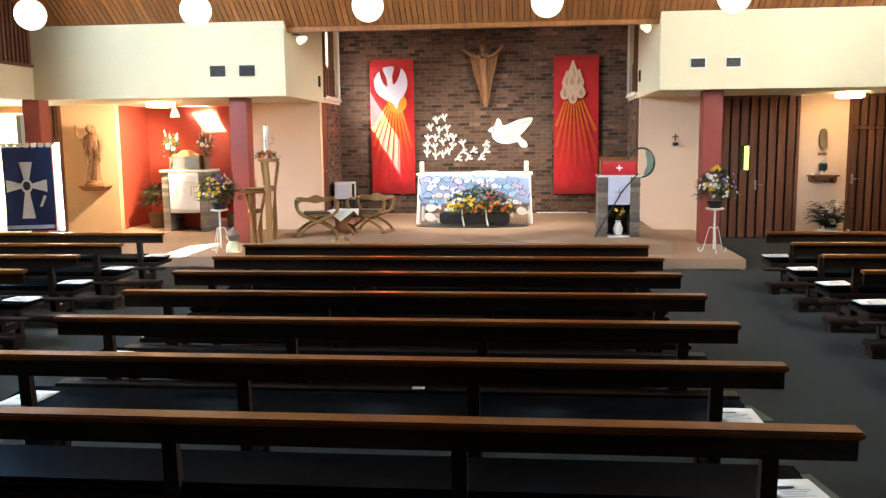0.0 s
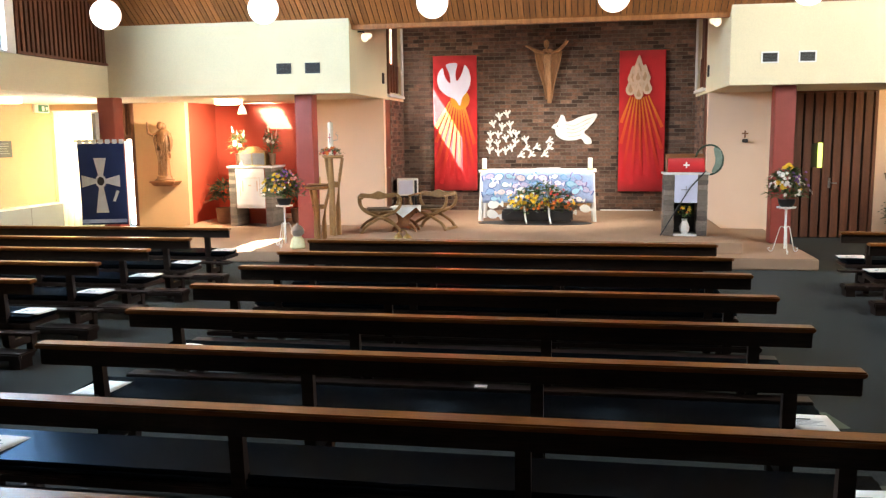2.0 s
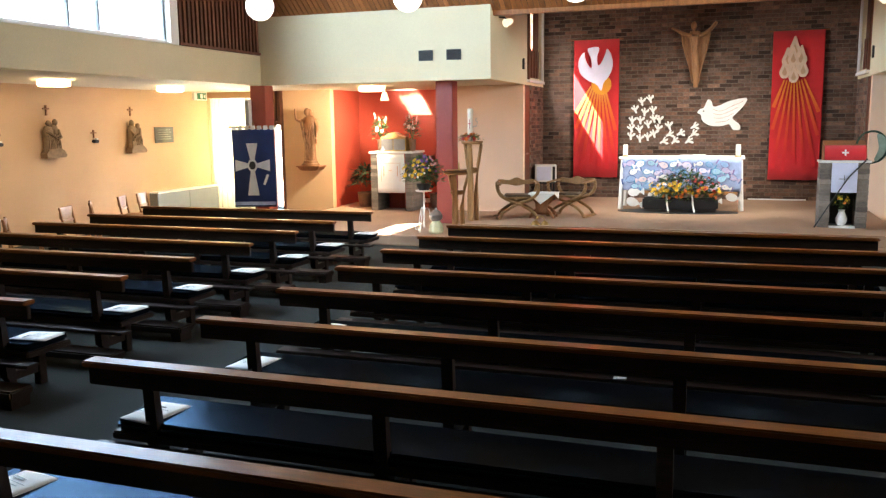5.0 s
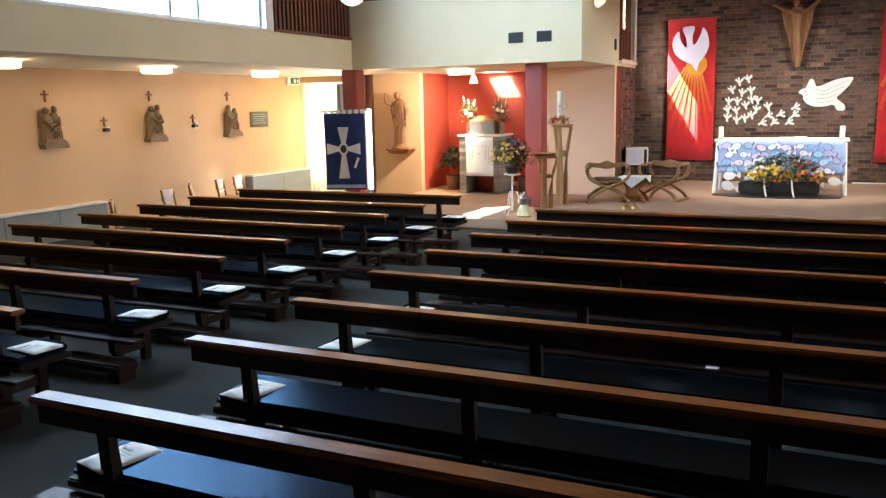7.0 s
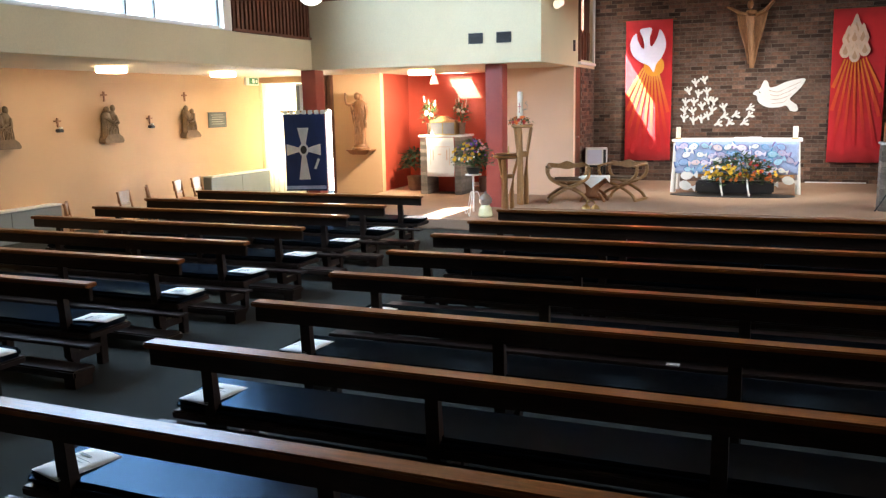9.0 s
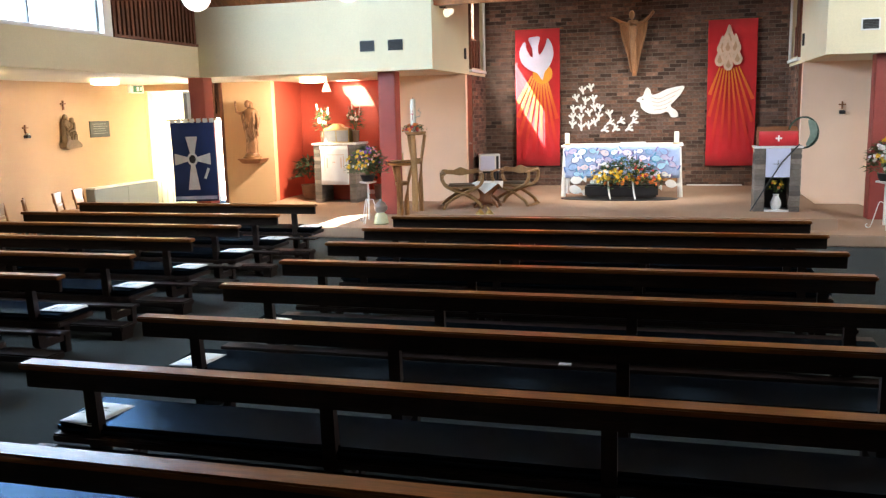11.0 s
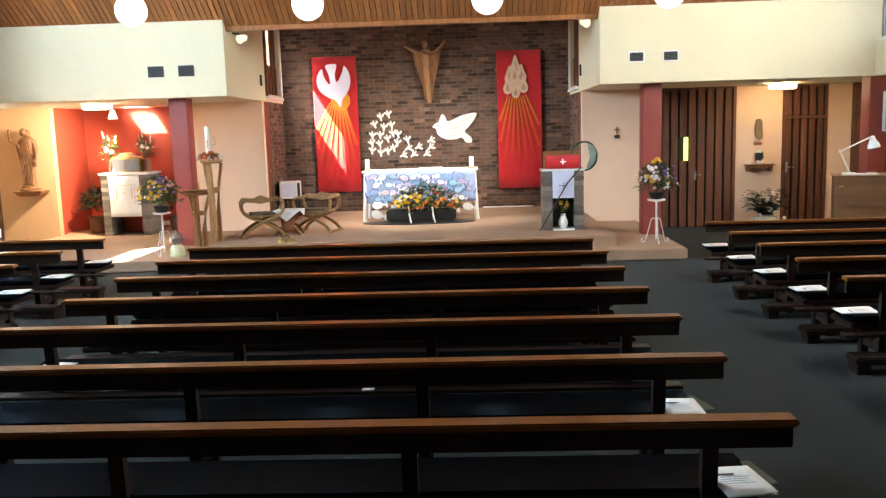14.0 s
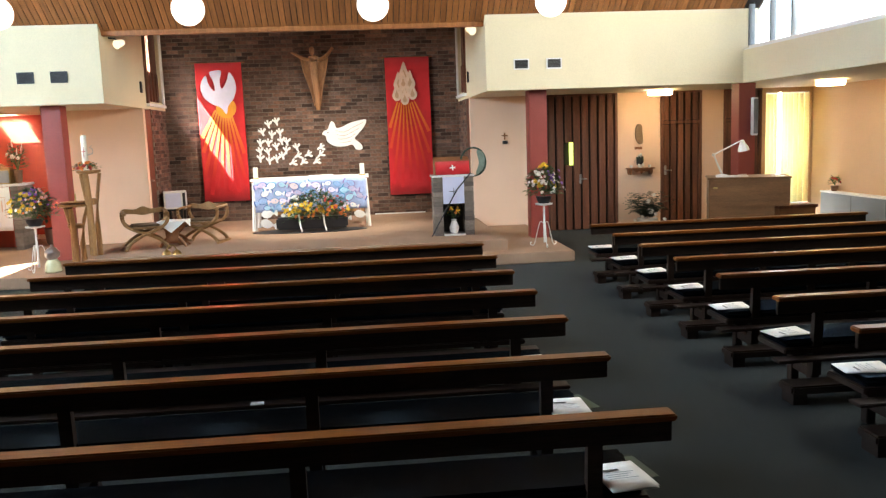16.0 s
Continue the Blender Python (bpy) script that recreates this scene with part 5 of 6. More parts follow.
part("cloth", cloth_sheet(AX0 + 0.06, AX1 - 0.04, 0.66, AZ - 0.032, AY0 - 0.034, 0.006, 4), M["frontal"], fr, smooth=True).modifiers.new("thickness", "SOLIDIFY").thickness = 0.004
fish = smooth_line([(-0.10, 0.0, 0), (-0.05, 0.055, 0), (0.03, 0.045, 0), (0.075, 0.012, 0), (0.13, 0.055, 0), (0.125, -0.05, 0), (0.075, -0.012, 0), (0.03, -0.05, 0), (-0.05, -0.055, 0)], 3, True)
fish_cols = [M["linen"], M["lilac"], pm("mid_blue_paper", (0.30, 0.45, 0.70), 0.8, var=0.2, bump=0.05), M["paper"], pm("mauve_paper", (0.50, 0.44, 0.62), 0.8, var=0.2, bump=0.05), pm("teal_paper", (0.36, 0.58, 0.70), 0.8, var=0.2, bump=0.05), pm("pale_pink_paper", (0.74, 0.60, 0.62), 0.8, var=0.15, bump=0.05)]
random.seed(5)
outline_cols = [pm("slate_blue_paper", (0.10, 0.16, 0.38), 0.8, var=0.2, bump=0.05), pm("violet_paper", (0.24, 0.17, 0.36), 0.8, var=0.2, bump=0.05), pm("sea_blue_paper", (0.08, 0.30, 0.50), 0.8, var=0.2, bump=0.05)]
for r_ in range(4):
    for k in range(10):
        x = AX0 + 0.18 + k * 0.195 + (0.09 if r_ % 2 else 0) + random.uniform(-0.03, 0.03)
        z = 1.12 - r_ * 0.125 + random.uniform(-0.025, 0.025)
        if x > AX1 - 0.14:
            continue
        b_ = bmesh.new()
        size, turn = random.uniform(0.62, 0.95) * (1 if random.random() < 0.6 else -1), random.uniform(-0.5, 0.5)
        o_ = bmesh.new()
        plate(o_, fish, AY0 - 0.0465 - 0.002 * (k % 3), AY0 - 0.0450 - 0.002 * (k % 3), x, z, size * 1.2, turn)
        part("fish_outline", o_, outline_cols[(r_ * 3 + k * 2) % 3], fr)
        plate(b_, fish, AY0 - 0.0505 - 0.002 * (k % 3), AY0 - 0.0485 - 0.002 * (k % 3), x, z, size, turn)
        f_ = part("paper_fish", b_, random.choice(fish_cols), fr)
        b_ = bmesh.new()
        plate(b_, [(0.011 * math.cos(a), 0.011 * math.sin(a)) for a in [math.pi * i / 4 for i in range(8)]], AY0 - 0.0565, AY0 - 0.0555, x - 0.035 * size, z + 0.01)
        part("fish_eye", b_, fish_cols[2], f_)
for x, z, s in ((-1.72, 0.63, 1.25), (-1.74, 0.45, 1.35), (-0.08, 0.56, 1.2), (-0.38, 0.48, 1.0), (-1.40, 0.58, 1.0)):
    b_ = bmesh.new()
    plate(b_, fish, AY0 - 0.046, AY0 - 0.043, x, z, s, random.uniform(-0.3, 0.3))
    f_ = part("paper_fish", b_, M["paper"], fr)
    part("thread", B(x - 0.002, x + 0.002, AY0 - 0.042, AY0 - 0.039, z, 0.67), M["linen"], f_)
for x in (AX0 + 0.08, AX1 - 0.10):
    t = thing("altar_candle", "short thick white candle on the altar", "candle", pose(x, AY0 + 0.15, AZ), "altar candles")
    part("holder", lathe(bmesh.new(), [(0.06, 0), (0.062, 0.012), (0.045, 0.022)], 18), M["brass"], t)
    part("wax", lathe(bmesh.new(), [(0.042, 0.0222), (0.042, 0.205), (0.034, 0.212)], 18), M["wax"], t, smooth=True)
    part("wick", lathe(bmesh.new(), [(0.003, 0.212), (0.002, 0.232)], 6), M["dark"], t)
t = thing("open_book", "open white book lying on the altar", "book")
part("pages", B(-1.0, -0.78, AY0 + 0.2, AY0 + 0.48, AZ, AZ + 0.022, 0.006), M["paper"], t)
part("pages", B(-0.775, -0.55, AY0 + 0.2, AY0 + 0.48, AZ, AZ + 0.026, 0.006), M["paper"], t)

solid("floor_mat", lathe(bmesh.new(), [(1.0, 0), (1.0, 0.012), (0.97, 0.016)], 40, (-0.98, 14.72, D2), 1.0, 0.34), M["dark"], "dark oval mat in front of the altar", "mat")
t = thing("flower_trough", "long dark trough on white legs with autumn flowers", "flowers", pose(-0.93, 14.72, D2 + 0.016))
part("trough", B(-0.62, 0.62, -0.13, 0.13, 0.03, 0.24, 0.03), M["dark"], t)
for x in (-0.22, 0.20):
    part("leg", sweep(bmesh.new(), [(x, -0.15, 0.30), (x + 0.02, -0.2, 0.12), (x + 0.05, -0.24, 0.0)], 0.03), M["white"], t)
bouquet(t, (0.08, -0.02, 0.28), 0.58, 0.22, 0.42, 1000, [("yellow", 34, 0.045, 0.0, 0.5, -0.6), ("orange_petal", 14, 0.042, -0.1, 0.35, 0.25), ("white_petal", 14, 0.034, 0.1, 0.6, -1.0), ("red_petal", 16, 0.030, 0.2, 0.8, 0.5), ("yellow", 6, 0.040, 0.0, 0.3, 1.0), ("pink_petal", 8, 0.026, 0.4, 0.9, 0.2)], 21)

# ---------- lectern ----------
LX0, LX1, LYa, LYb = 1.09, 1.73, 13.05, 13.42
t = thing("lectern", "lectern with two grey brick piers and a white front panel", "lectern")
brick_pier(t, LX0, LX0 + 0.15, LYa, LYb, D2, 1.25, M["brick_grey"])
brick_pier(t, LX1 - 0.15, LX1, LYa, LYb, D2, 1.25, M["brick_grey"])
part("shelf", B(LX0 - 0.02, LX1 + 0.02, LYa - 0.02, LYb + 0.02, 1.252, 1.285, 0.005), M["ceramic"], t)
part("base_slab", B(LX0 + 0.152, LX1 - 0.152, LYa - 0.03, LYb, D2, D2 + 0.03), M["ceramic"], t)
part("back_panel", B(LX0 + 0.152, LX1 - 0.152, LYb - 0.05, LYb - 0.02, D2 + 0.03, 1.25), M["dark"], t)
part("front_panel", B(LX0 + 0.152, LX1 - 0.152, LYa - 0.014, LYa + 0.01, 0.83, 1.25), M["screen"], t, "pale white panel with a fine cross")
for za, zb, xa, xb in ((1.02, 1.03, -0.07, 0.07), (0.97, 1.08, -0.004, 0.004)):
    part("panel_line", B((LX0 + LX1) / 2 + xa, (LX0 + LX1) / 2 + xb, LYa - 0.017, LYa - 0.0145, za, zb), M["ink"], t)
rk = bmesh.new()
vs = [rk.verts.new(p_) for p_ in ((LX0 + 0.04, LYa + 0.02, 1.287), (LX1 - 0.04, LYa + 0.02, 1.287), (LX1 - 0.04, LYb, 1.287), (LX0 + 0.04, LYb, 1.287), (LX0 + 0.04, LYa + 0.10, 1.50), (LX1 - 0.04, LYa + 0.10, 1.50), (LX1 - 0.04, LYb, 1.56), (LX0 + 0.04, LYb, 1.56))]
for q in ((3, 2, 1, 0), (4, 5, 6, 7), (0, 1, 5, 4), (1, 2, 6, 5), (2, 3, 7, 6), (3, 0, 4, 7)):
    rk.faces.new([vs[i] for i in q])
part("book_rest", rk, M["walnut"], t)
t = thing("lectern_fall", "red cloth fall with a small cream cross on the lectern", "cloth")
fall = bmesh.new()
n = 16
top_ = [fall.verts.new((LX0 + 0.05 + (LX1 - LX0 - 0.1) * i / n, LYa + 0.088 + 0.004 * math.sin(i), 1.495)) for i in range(n + 1)]
bot_ = [fall.verts.new((LX0 + 0.05 + (LX1 - LX0 - 0.1) * i / n, LYa + 0.008 + 0.006 * math.sin(i * 1.3), 1.29)) for i in range(n + 1)]
for i in range(n):
    fall.faces.new((bot_[i], bot_[i + 1], top_[i + 1], top_[i]))
part("cloth", fall, M["red_cloth"], t, smooth=True).modifiers.new("thickness", "SOLIDIFY").thickness = 0.006
for bm_ in (B(-0.012, 0.012, -0.004, 0.0, -0.045, 0.045), B(-0.045, 0.045, -0.005, -0.001, -0.012, 0.012)):
    part("cross", bm_, M["dove"], t).matrix_basis = pose(1.41, LYa + 0.032, 1.395, -21)
t = thing("vase", "white vase with yellow flowers standing in the lectern", "vase", pose(1.41, 13.14, D2 + 0.03))
part("body", lathe(bmesh.new(), [(0.05, 0), (0.075, 0.05), (0.08, 0.10), (0.05, 0.17), (0.038, 0.20), (0.05, 0.225)], 20), M["ceramic"], t, smooth=True)
bouquet(t, (0, 0, 0.30), 0.12, 0.09, 0.18, 110, [("yellow", 9, 0.026, 0.0, 0.9, 0.0), ("orange_petal", 4, 0.022, 0.0, 0.6, 0.3)], 31, leaf_len=0.06)
t = thing("green_hoop", "dark green hoop with pale gauze beside the lectern", "decoration", pose(1.78, 13.22, 1.47))
part("hoop", sweep(bmesh.new(), [(0.20 * math.cos(a) - 0.02, 0.02 * math.sin(3 * a), 0.225 * math.sin(a)) for a in [2 * math.pi * i / 40 for i in range(39)]] + [(0.18, 0, 0)], 0.03), M["wreath"], t)
gz = bmesh.new()
plate(gz, smooth_line([(0.04, 0.18, 0), (0.14, 0.14, 0), (0.17, 0.0, 0), (0.14, -0.16, 0), (0.02, -0.19, 0), (0.07, -0.02, 0)], 4, True), -0.006, 0.006)
part("gauze", gz, M["net"], t, "pale green gauze")
part("pole", sweep(bmesh.new(), [(-0.09, -0.19, -0.16), (-0.32, -0.215, -0.42), (-0.545, -0.23, -0.80), (-0.74, -0.25, -1.14)], 0.02), M["dark"], t, "dark slanting rod")


# ---------- candle stand, font stand ----------
def splay_stand(name, label, x, y, z, h, top_r, spread):
    t = thing(name, label, "stand", pose(x, y, z))
    for k in range(3):
        a = 2 * math.pi * k / 3 + math.pi / 6
        c_, s_ = math.cos(a), math.sin(a)
        part("leg", sweep(bmesh.new(), [(spread * 0.45 * c_, spread * 0.45 * s_, 0), (spread * 0.40 * c_, spread * 0.40 * s_, 0.35 * h), (spread * 0.62 * c_, spread * 0.62 * s_, 0.7 * h), (spread * 1.0 * c_, spread * 1.0 * s_, h - 0.05)], 0.085, 0.05, 8, (0.95, 1.0)), M["oak"], t)
    part("collar", lathe(bmesh.new(), [(spread * 0.5, 0.60 * h), (spread * 0.58, 0.62 * h), (spread * 0.6, 0.66 * h), (spread * 0.5, 0.67 * h)], 16), M["oak"], t)
    part("top", lathe(bmesh.new(), [(top_r * 0.8, h - 0.05), (top_r, h - 0.03), (top_r, h), (top_r * 0.8, h)], 22), M["oak"], t)
    return t


splay_stand("candle_stand", "tall splayed oak stand holding the large candle", -4.03, 12.72, D2, 1.27, 0.17, 0.15)
t = thing("large_candle", "tall white candle with a dark emblem in flowers", "candle", pose(-4.06, 12.72, D2 + 1.27))
part("wax", lathe(bmesh.new(), [(0.043, 0.0), (0.043, 0.50), (0.036, 0.51)], 20), M["wax"], t, smooth=True)
part("wick", lathe(bmesh.new(), [(0.003, 0.51), (0.002, 0.535)], 6), M["dark"], t)
for xa, xb, za, zb in ((-0.004, 0.004, 0.18, 0.34), (-0.025, 0.025, 0.27, 0.28)):
    part("emblem", B(xa, xb, -0.046, -0.0435, za, zb), M["red_petal"], t)
part("metal_cross", sweep(bmesh.new(), [(0.045, -0.02, 0.22), (0.12, -0.03, 0.24), (0.13, -0.03, 0.30), (0.09, -0.03, 0.33), (0.12, -0.03, 0.36)], 0.014), M["metal"], t, "bent metal emblem")
bouquet(t, (0, 0, 0.02), 0.20, 0.17, 0.10, 130, [("orange_petal", 16, 0.034, 0.0, 0.9, 0.0), ("red_petal", 8, 0.03, 0.0, 0.8, 0.2), ("pink_petal", 6, 0.03, 0.0, 0.9, 0.0)], 41, leaf_len=0.06)
splay_stand("font_stand", "oak stand with splayed legs and shallow bowl", -4.36, 12.95, D1 + 0.0, 0.93, 0.22, 0.19)
t = thing("bowl", "shallow oak bowl with a small pourer on the stand", "bowl", pose(-4.36, 12.95, D1 + 0.93))
part("bowl", lathe(bmesh.new(), [(0.10, 0), (0.18, 0.015), (0.19, 0.03), (0.17, 0.025)], 22), M["oak"], t, smooth=True)
part("pourer", lathe(bmesh.new(), [(0.02, 0.024), (0.012, 0.06), (0.01, 0.14), (0.016, 0.15)], 10, (0.03, 0, 0)), M["brass"], t)
t = thing("glass_lantern", "glass jar with metal top and yellow contents on the step", "lantern", pose(-4.50, 12.28, D1))
part("jar", lathe(bmesh.new(), [(0.10, 0), (0.12, 0.02), (0.10, 0.14), (0.06, 0.19)], 20), pm("pale_yellow_glass", (0.62, 0.60, 0.36), 0.2, var=0.1, bump=0.03), t, smooth=True)
part("top", lathe(bmesh.new(), [(0.06, 0.19), (0.10, 0.23), (0.105, 0.29), (0.06, 0.35), (0.02, 0.37), (0.015, 0.40)], 20), M["metal"], t, "grey metal domed top", smooth=True)


# ---------- cross-frame chairs and low table ----------
def x_chair(m):
    t = thing("cross_frame_chair", "carved oak cross-frame armchair with curved arms and legs", "chair", m, "sanctuary chairs")
    for y in (-0.22, 0.22):
        for s in (-1, 1):
            pts = smooth_line([(-s * 0.30, y, 0.0), (-s * 0.23, y, 0.13), (-s * 0.04, y, 0.27), (s * 0.15, y, 0.36), (s * 0.27, y, 0.45), (s * 0.31, y, 0.56), (s * 0.31, y, 0.66)], 4)
            part("leg", sweep(bmesh.new(), pts, 0.05, 0.055, 8), M["chair_oak"], t)
    for s in (-1, 1):
        part("arm", sweep(bmesh.new(), smooth_line([(s * 0.29, -0.27, 0.66), (s * 0.30, 0.0, 0.675), (s * 0.29, 0.24, 0.68)], 4), 0.06, 0.035, 8), M["chair_oak"], t)
        part("foot_rail", B(-s * 0.30 - 0.025, -s * 0.30 + 0.025, -0.27, 0.27, 0, 0.045, 0.01), M["chair_oak"], t)
    part("seat", B(-0.24, 0.24, -0.24, 0.24, 0.385, 0.42, 0.012), M["chair_oak"], t)
    part("seat_pad", B(-0.20, 0.20, -0.20, 0.20, 0.421, 0.455, 0.015), M["cushion_grey"], t, "dark seat pad", smooth=True)
    bk = bmesh.new()
    plate(bk, smooth_line([(-0.30, 0.0, 0), (-0.28, 0.075, 0), (-0.12, 0.06, 0), (0.0, 0.11, 0), (0.12, 0.06, 0), (0.28, 0.075, 0), (0.30, 0.0, 0), (0.12, -0.025, 0), (0.0, -0.05, 0), (-0.12, -0.025, 0)], 4, True), 0.225, 0.258, 0, 0.645)
    part("backrest", bk, M["chair_oak"], t)
    part("boss", lathe(bmesh.new(), [(0.05, -0.02), (0.05, 0.02)], 14, (0, -0.26, 0.28)), M["chair_oak"], t)
    return t


ch = x_chair(pose(-3.42, 13.25, D2, 0, 0, 18) @ Matrix.Diagonal((1.05, 1, 0.86, 1)))
copy_thing(ch, pose(-2.62, 13.75, D2, 0, 0, -12))
t = thing("low_table", "small carved cross-legged oak table", "table", pose(-3.02, 13.42, D2))
for s in (-1, 1):
    for y in (-0.14, 0.14):
        part("leg", sweep(bmesh.new(), smooth_line([(-s * 0.2, y, 0), (-s * 0.12, y, 0.12), (s * 0.05, y, 0.22), (s * 0.18, y, 0.38)], 4), 0.045, n=8), M["walnut"], t)
part("tabletop", B(-0.2, 0.2, -0.2, 0.2, 0.38, 0.405, 0.006), M["walnut"], t)
part("rail", B(-0.2, 0.2, -0.02, 0.02, 0.05, 0.09), M["walnut"], t)
part("side_panel", plate(bmesh.new(), [(-0.09, 0.1), (0.09, 0.1), (0.11, 0.3), (0.0, 0.37), (-0.11, 0.3)], -0.175, -0.15), M["walnut"], t)
cl = thing("small_cloth", "small white cloth hanging over the low table", "cloth", pose(-3.02, 13.42, D2 + 0.406))
sq = bmesh.new()
c0 = [sq.verts.new(p_) for p_ in ((-0.22, -0.21, 0.004), (0.22, -0.21, 0.004), (0.22, 0.21, 0.004), (-0.22, 0.21, 0.004))]
sq.faces.new(c0)
dn = [sq.verts.new(p_) for p_ in ((0.0, -0.235, -0.17), (0.25, 0.0, -0.10), (-0.25, 0.0, -0.06))]
sq.faces.new((c0[0], dn[0], c0[1]))
sq.faces.new((c0[1], dn[1], c0[2]))
sq.faces.new((c0[3], dn[2], c0[0]))
part("cloth", sq, M["linen"], cl).modifiers.new("thickness", "SOLIDIFY").thickness = 0.004
t = thing("black_stool", "small black stool carrying a white cabinet", "stool", pose(-3.62, 16.35, D2))
part("seat", B(-0.17, 0.17, -0.17, 0.17, 0.34, 0.38, 0.006), M["dark"], t)
for x in (-0.14, 0.14):
    for y in (-0.14, 0.14):
        part("leg", B(x - 0.02, x + 0.02, y - 0.02, y + 0.02, 0, 0.34), M["dark"], t)
t = thing("small_cabinet", "small white box with a pale lilac front", "cabinet", pose(-3.62, 16.35, D2 + 0.38, 0, 0, 14))
part("case", B(-0.21, 0.21, -0.18, 0.20, 0, 0.33, 0.008), M["plastic"], t)
part("front", B(-0.18, 0.10, -0.186, -0.181, 0.03, 0.30), M["screen"], t, "pale lilac front panel")
part("side_slot", B(0.13, 0.18, -0.187, -0.181, 0.03, 0.30), M["dark"], t)
t = thing("hand_bell", "small brass altar bells on the platform edge", "bell", pose(-2.93, 12.42, D2))
part("bell", lathe(bmesh.new(), [(0.075, 0), (0.06, 0.03), (0.035, 0.06), (0.01, 0.07)], 18), M["brass"], t, smooth=True)
part("bell", lathe(bmesh.new(), [(0.07, 0), (0.055, 0.03), (0.03, 0.055), (0.01, 0.065)], 18, (0.14, 0.03, 0)), M["brass"], t, smooth=True)
part("handle", sweep(bmesh.new(), [(0.0, 0, 0.065), (0.03, 0.005, 0.12), (0.07, 0.015, 0.135), (0.11, 0.025, 0.12), (0.14, 0.03, 0.06)], 0.016), M["brass"], t)

# ---------- tabernacle in the niche ----------
t = thing("tabernacle_plinth", "brick plinth with white cloth front in the red niche", "plinth")
brick_pier(t, -6.90, -6.76, 15.2, 15.85, D1, 1.29, M["brick_grey"])
brick_pier(t, -6.17, -6.03, 15.2, 15.85, D1, 1.29, M["brick_grey"])
part("shelf", B(-6.93, -6.0, 15.17, 15.88, 1.292, 1.335, 0.006), M["ceramic"], t)
part("back_panel", B(-6.76, -6.17, 15.78, 15.84, D1, 1.29), M["red_wall"], t)
t = thing("cloth_panel", "white embroidered cloth hung on the plinth front", "cloth")
part("cloth", cloth_sheet(-6.755, -6.175, 0.52, 1.285, 15.183, 0.005, 2), M["linen"], t, smooth=True).modifiers.new("thickness", "SOLIDIFY").thickness = 0.004
for xa, xb, za, zb in ((-6.68, -6.25, 1.10, 1.11), (-6.67, -6.66, 0.75, 1.08), (-6.62, -6.60, 0.85, 1.05), (-6.33, -6.31, 0.85, 1.05), (-6.27, -6.26, 0.75, 1.08), (-6.5, -6.44, 0.95, 0.97)):
    part("embroidery", B(xa, xb, 15.168, 15.171, za, zb), M["flame"], t)
t = thing("tabernacle", "silver tabernacle box with low arched top", "tabernacle", pose(-6.46, 15.5, 1.335))
part("case", B(-0.27, 0.27, -0.18, 0.2, 0, 0.25, 0.008), M["brass"], t)
for s in (-1, 1):
    part("door", B(min(s * 0.01, s * 0.25), max(s * 0.01, s * 0.25), -0.195, -0.181, 0.02, 0.235, 0.004), M["metal"], t, "silver door leaf")
ar = bmesh.new()
plate(ar, smooth_line([(-0.27, 0, 0), (-0.25, 0.03, 0), (-0.14, 0.05, 0), (-0.08, 0.10, 0), (0.0, 0.115, 0), (0.08, 0.10, 0), (0.14, 0.05, 0), (0.25, 0.03, 0), (0.27, 0, 0)], 3), -0.18, 0.0, 0, 0.252)
part("pediment", ar, M["oak"], t)
for x, sd in ((-6.80, 51), (-6.12, 52)):
    t = thing("vase", "tall vase of white and peach lilies beside the tabernacle", "vase", pose(x, 15.5, 1.335), "tabernacle vases")
    part("body", lathe(bmesh.new(), [(0.05, 0), (0.06, 0.05), (0.07, 0.20), (0.085, 0.23)], 16), M["pot"], t, smooth=True)
    bouquet(t, (0, 0, 0.34), 0.17, 0.14, 0.36, 130, [("white_petal", 3, 0.05, 0.1, 0.5, -0.5), ("pink_petal", 2, 0.035, 0.2, 0.8, 0.3)], sd, leaf_len=0.10)
    for k in range(5):
        a, hh = k * 1.35 + sd, 0.52 + 0.07 * (k % 3)
        tip = (0.13 * math.cos(a), 0.08 * math.sin(a), hh + 0.10)
        part("stem", sweep(bmesh.new(), [(0, 0, 0.22), (0.06 * math.cos(a), 0.04 * math.sin(a), 0.40), (0.11 * math.cos(a), 0.07 * math.sin(a), hh)], 0.009, n=6), M["leaf"], t)
        part("bud", sweep(bmesh.new(), smooth_line([(0.105 * math.cos(a), 0.067 * math.sin(a), hh - 0.02), (0.115 * math.cos(a), 0.073 * math.sin(a), hh + 0.03), tip], 3), 0.042, n=8, ends=(0.9, 0.25)), M["pink_petal"] if k % 2 else M["white_petal"], t, "long lily bud", smooth=True)
t = thing("cruet", "small glass cruet on the plinth", "cruet", pose(-6.66, 15.24, 1.335))
part("body", lathe(bmesh.new(), [(0.035, 0), (0.04, 0.03), (0.02, 0.07), (0.025, 0.10)], 12), M["metal"], t)
for x, sd in ((-7.35, 61), (-5.75, 62)):
    t = thing("potted_plant", "dark leafy pot plant on the niche floor", "plant", pose(x, 15.95, D1), "niche plants")
    part("pot", lathe(bmesh.new(), [(0.13, 0), (0.16, 0.05), (0.18, 0.28), (0.19, 0.30), (0.16, 0.30)], 18), M["pot"], t, smooth=True)
    bouquet(t, (0, 0, 0.52), 0.30, 0.25, 0.34, 260, [], sd, "leaf_dark", 0.15)

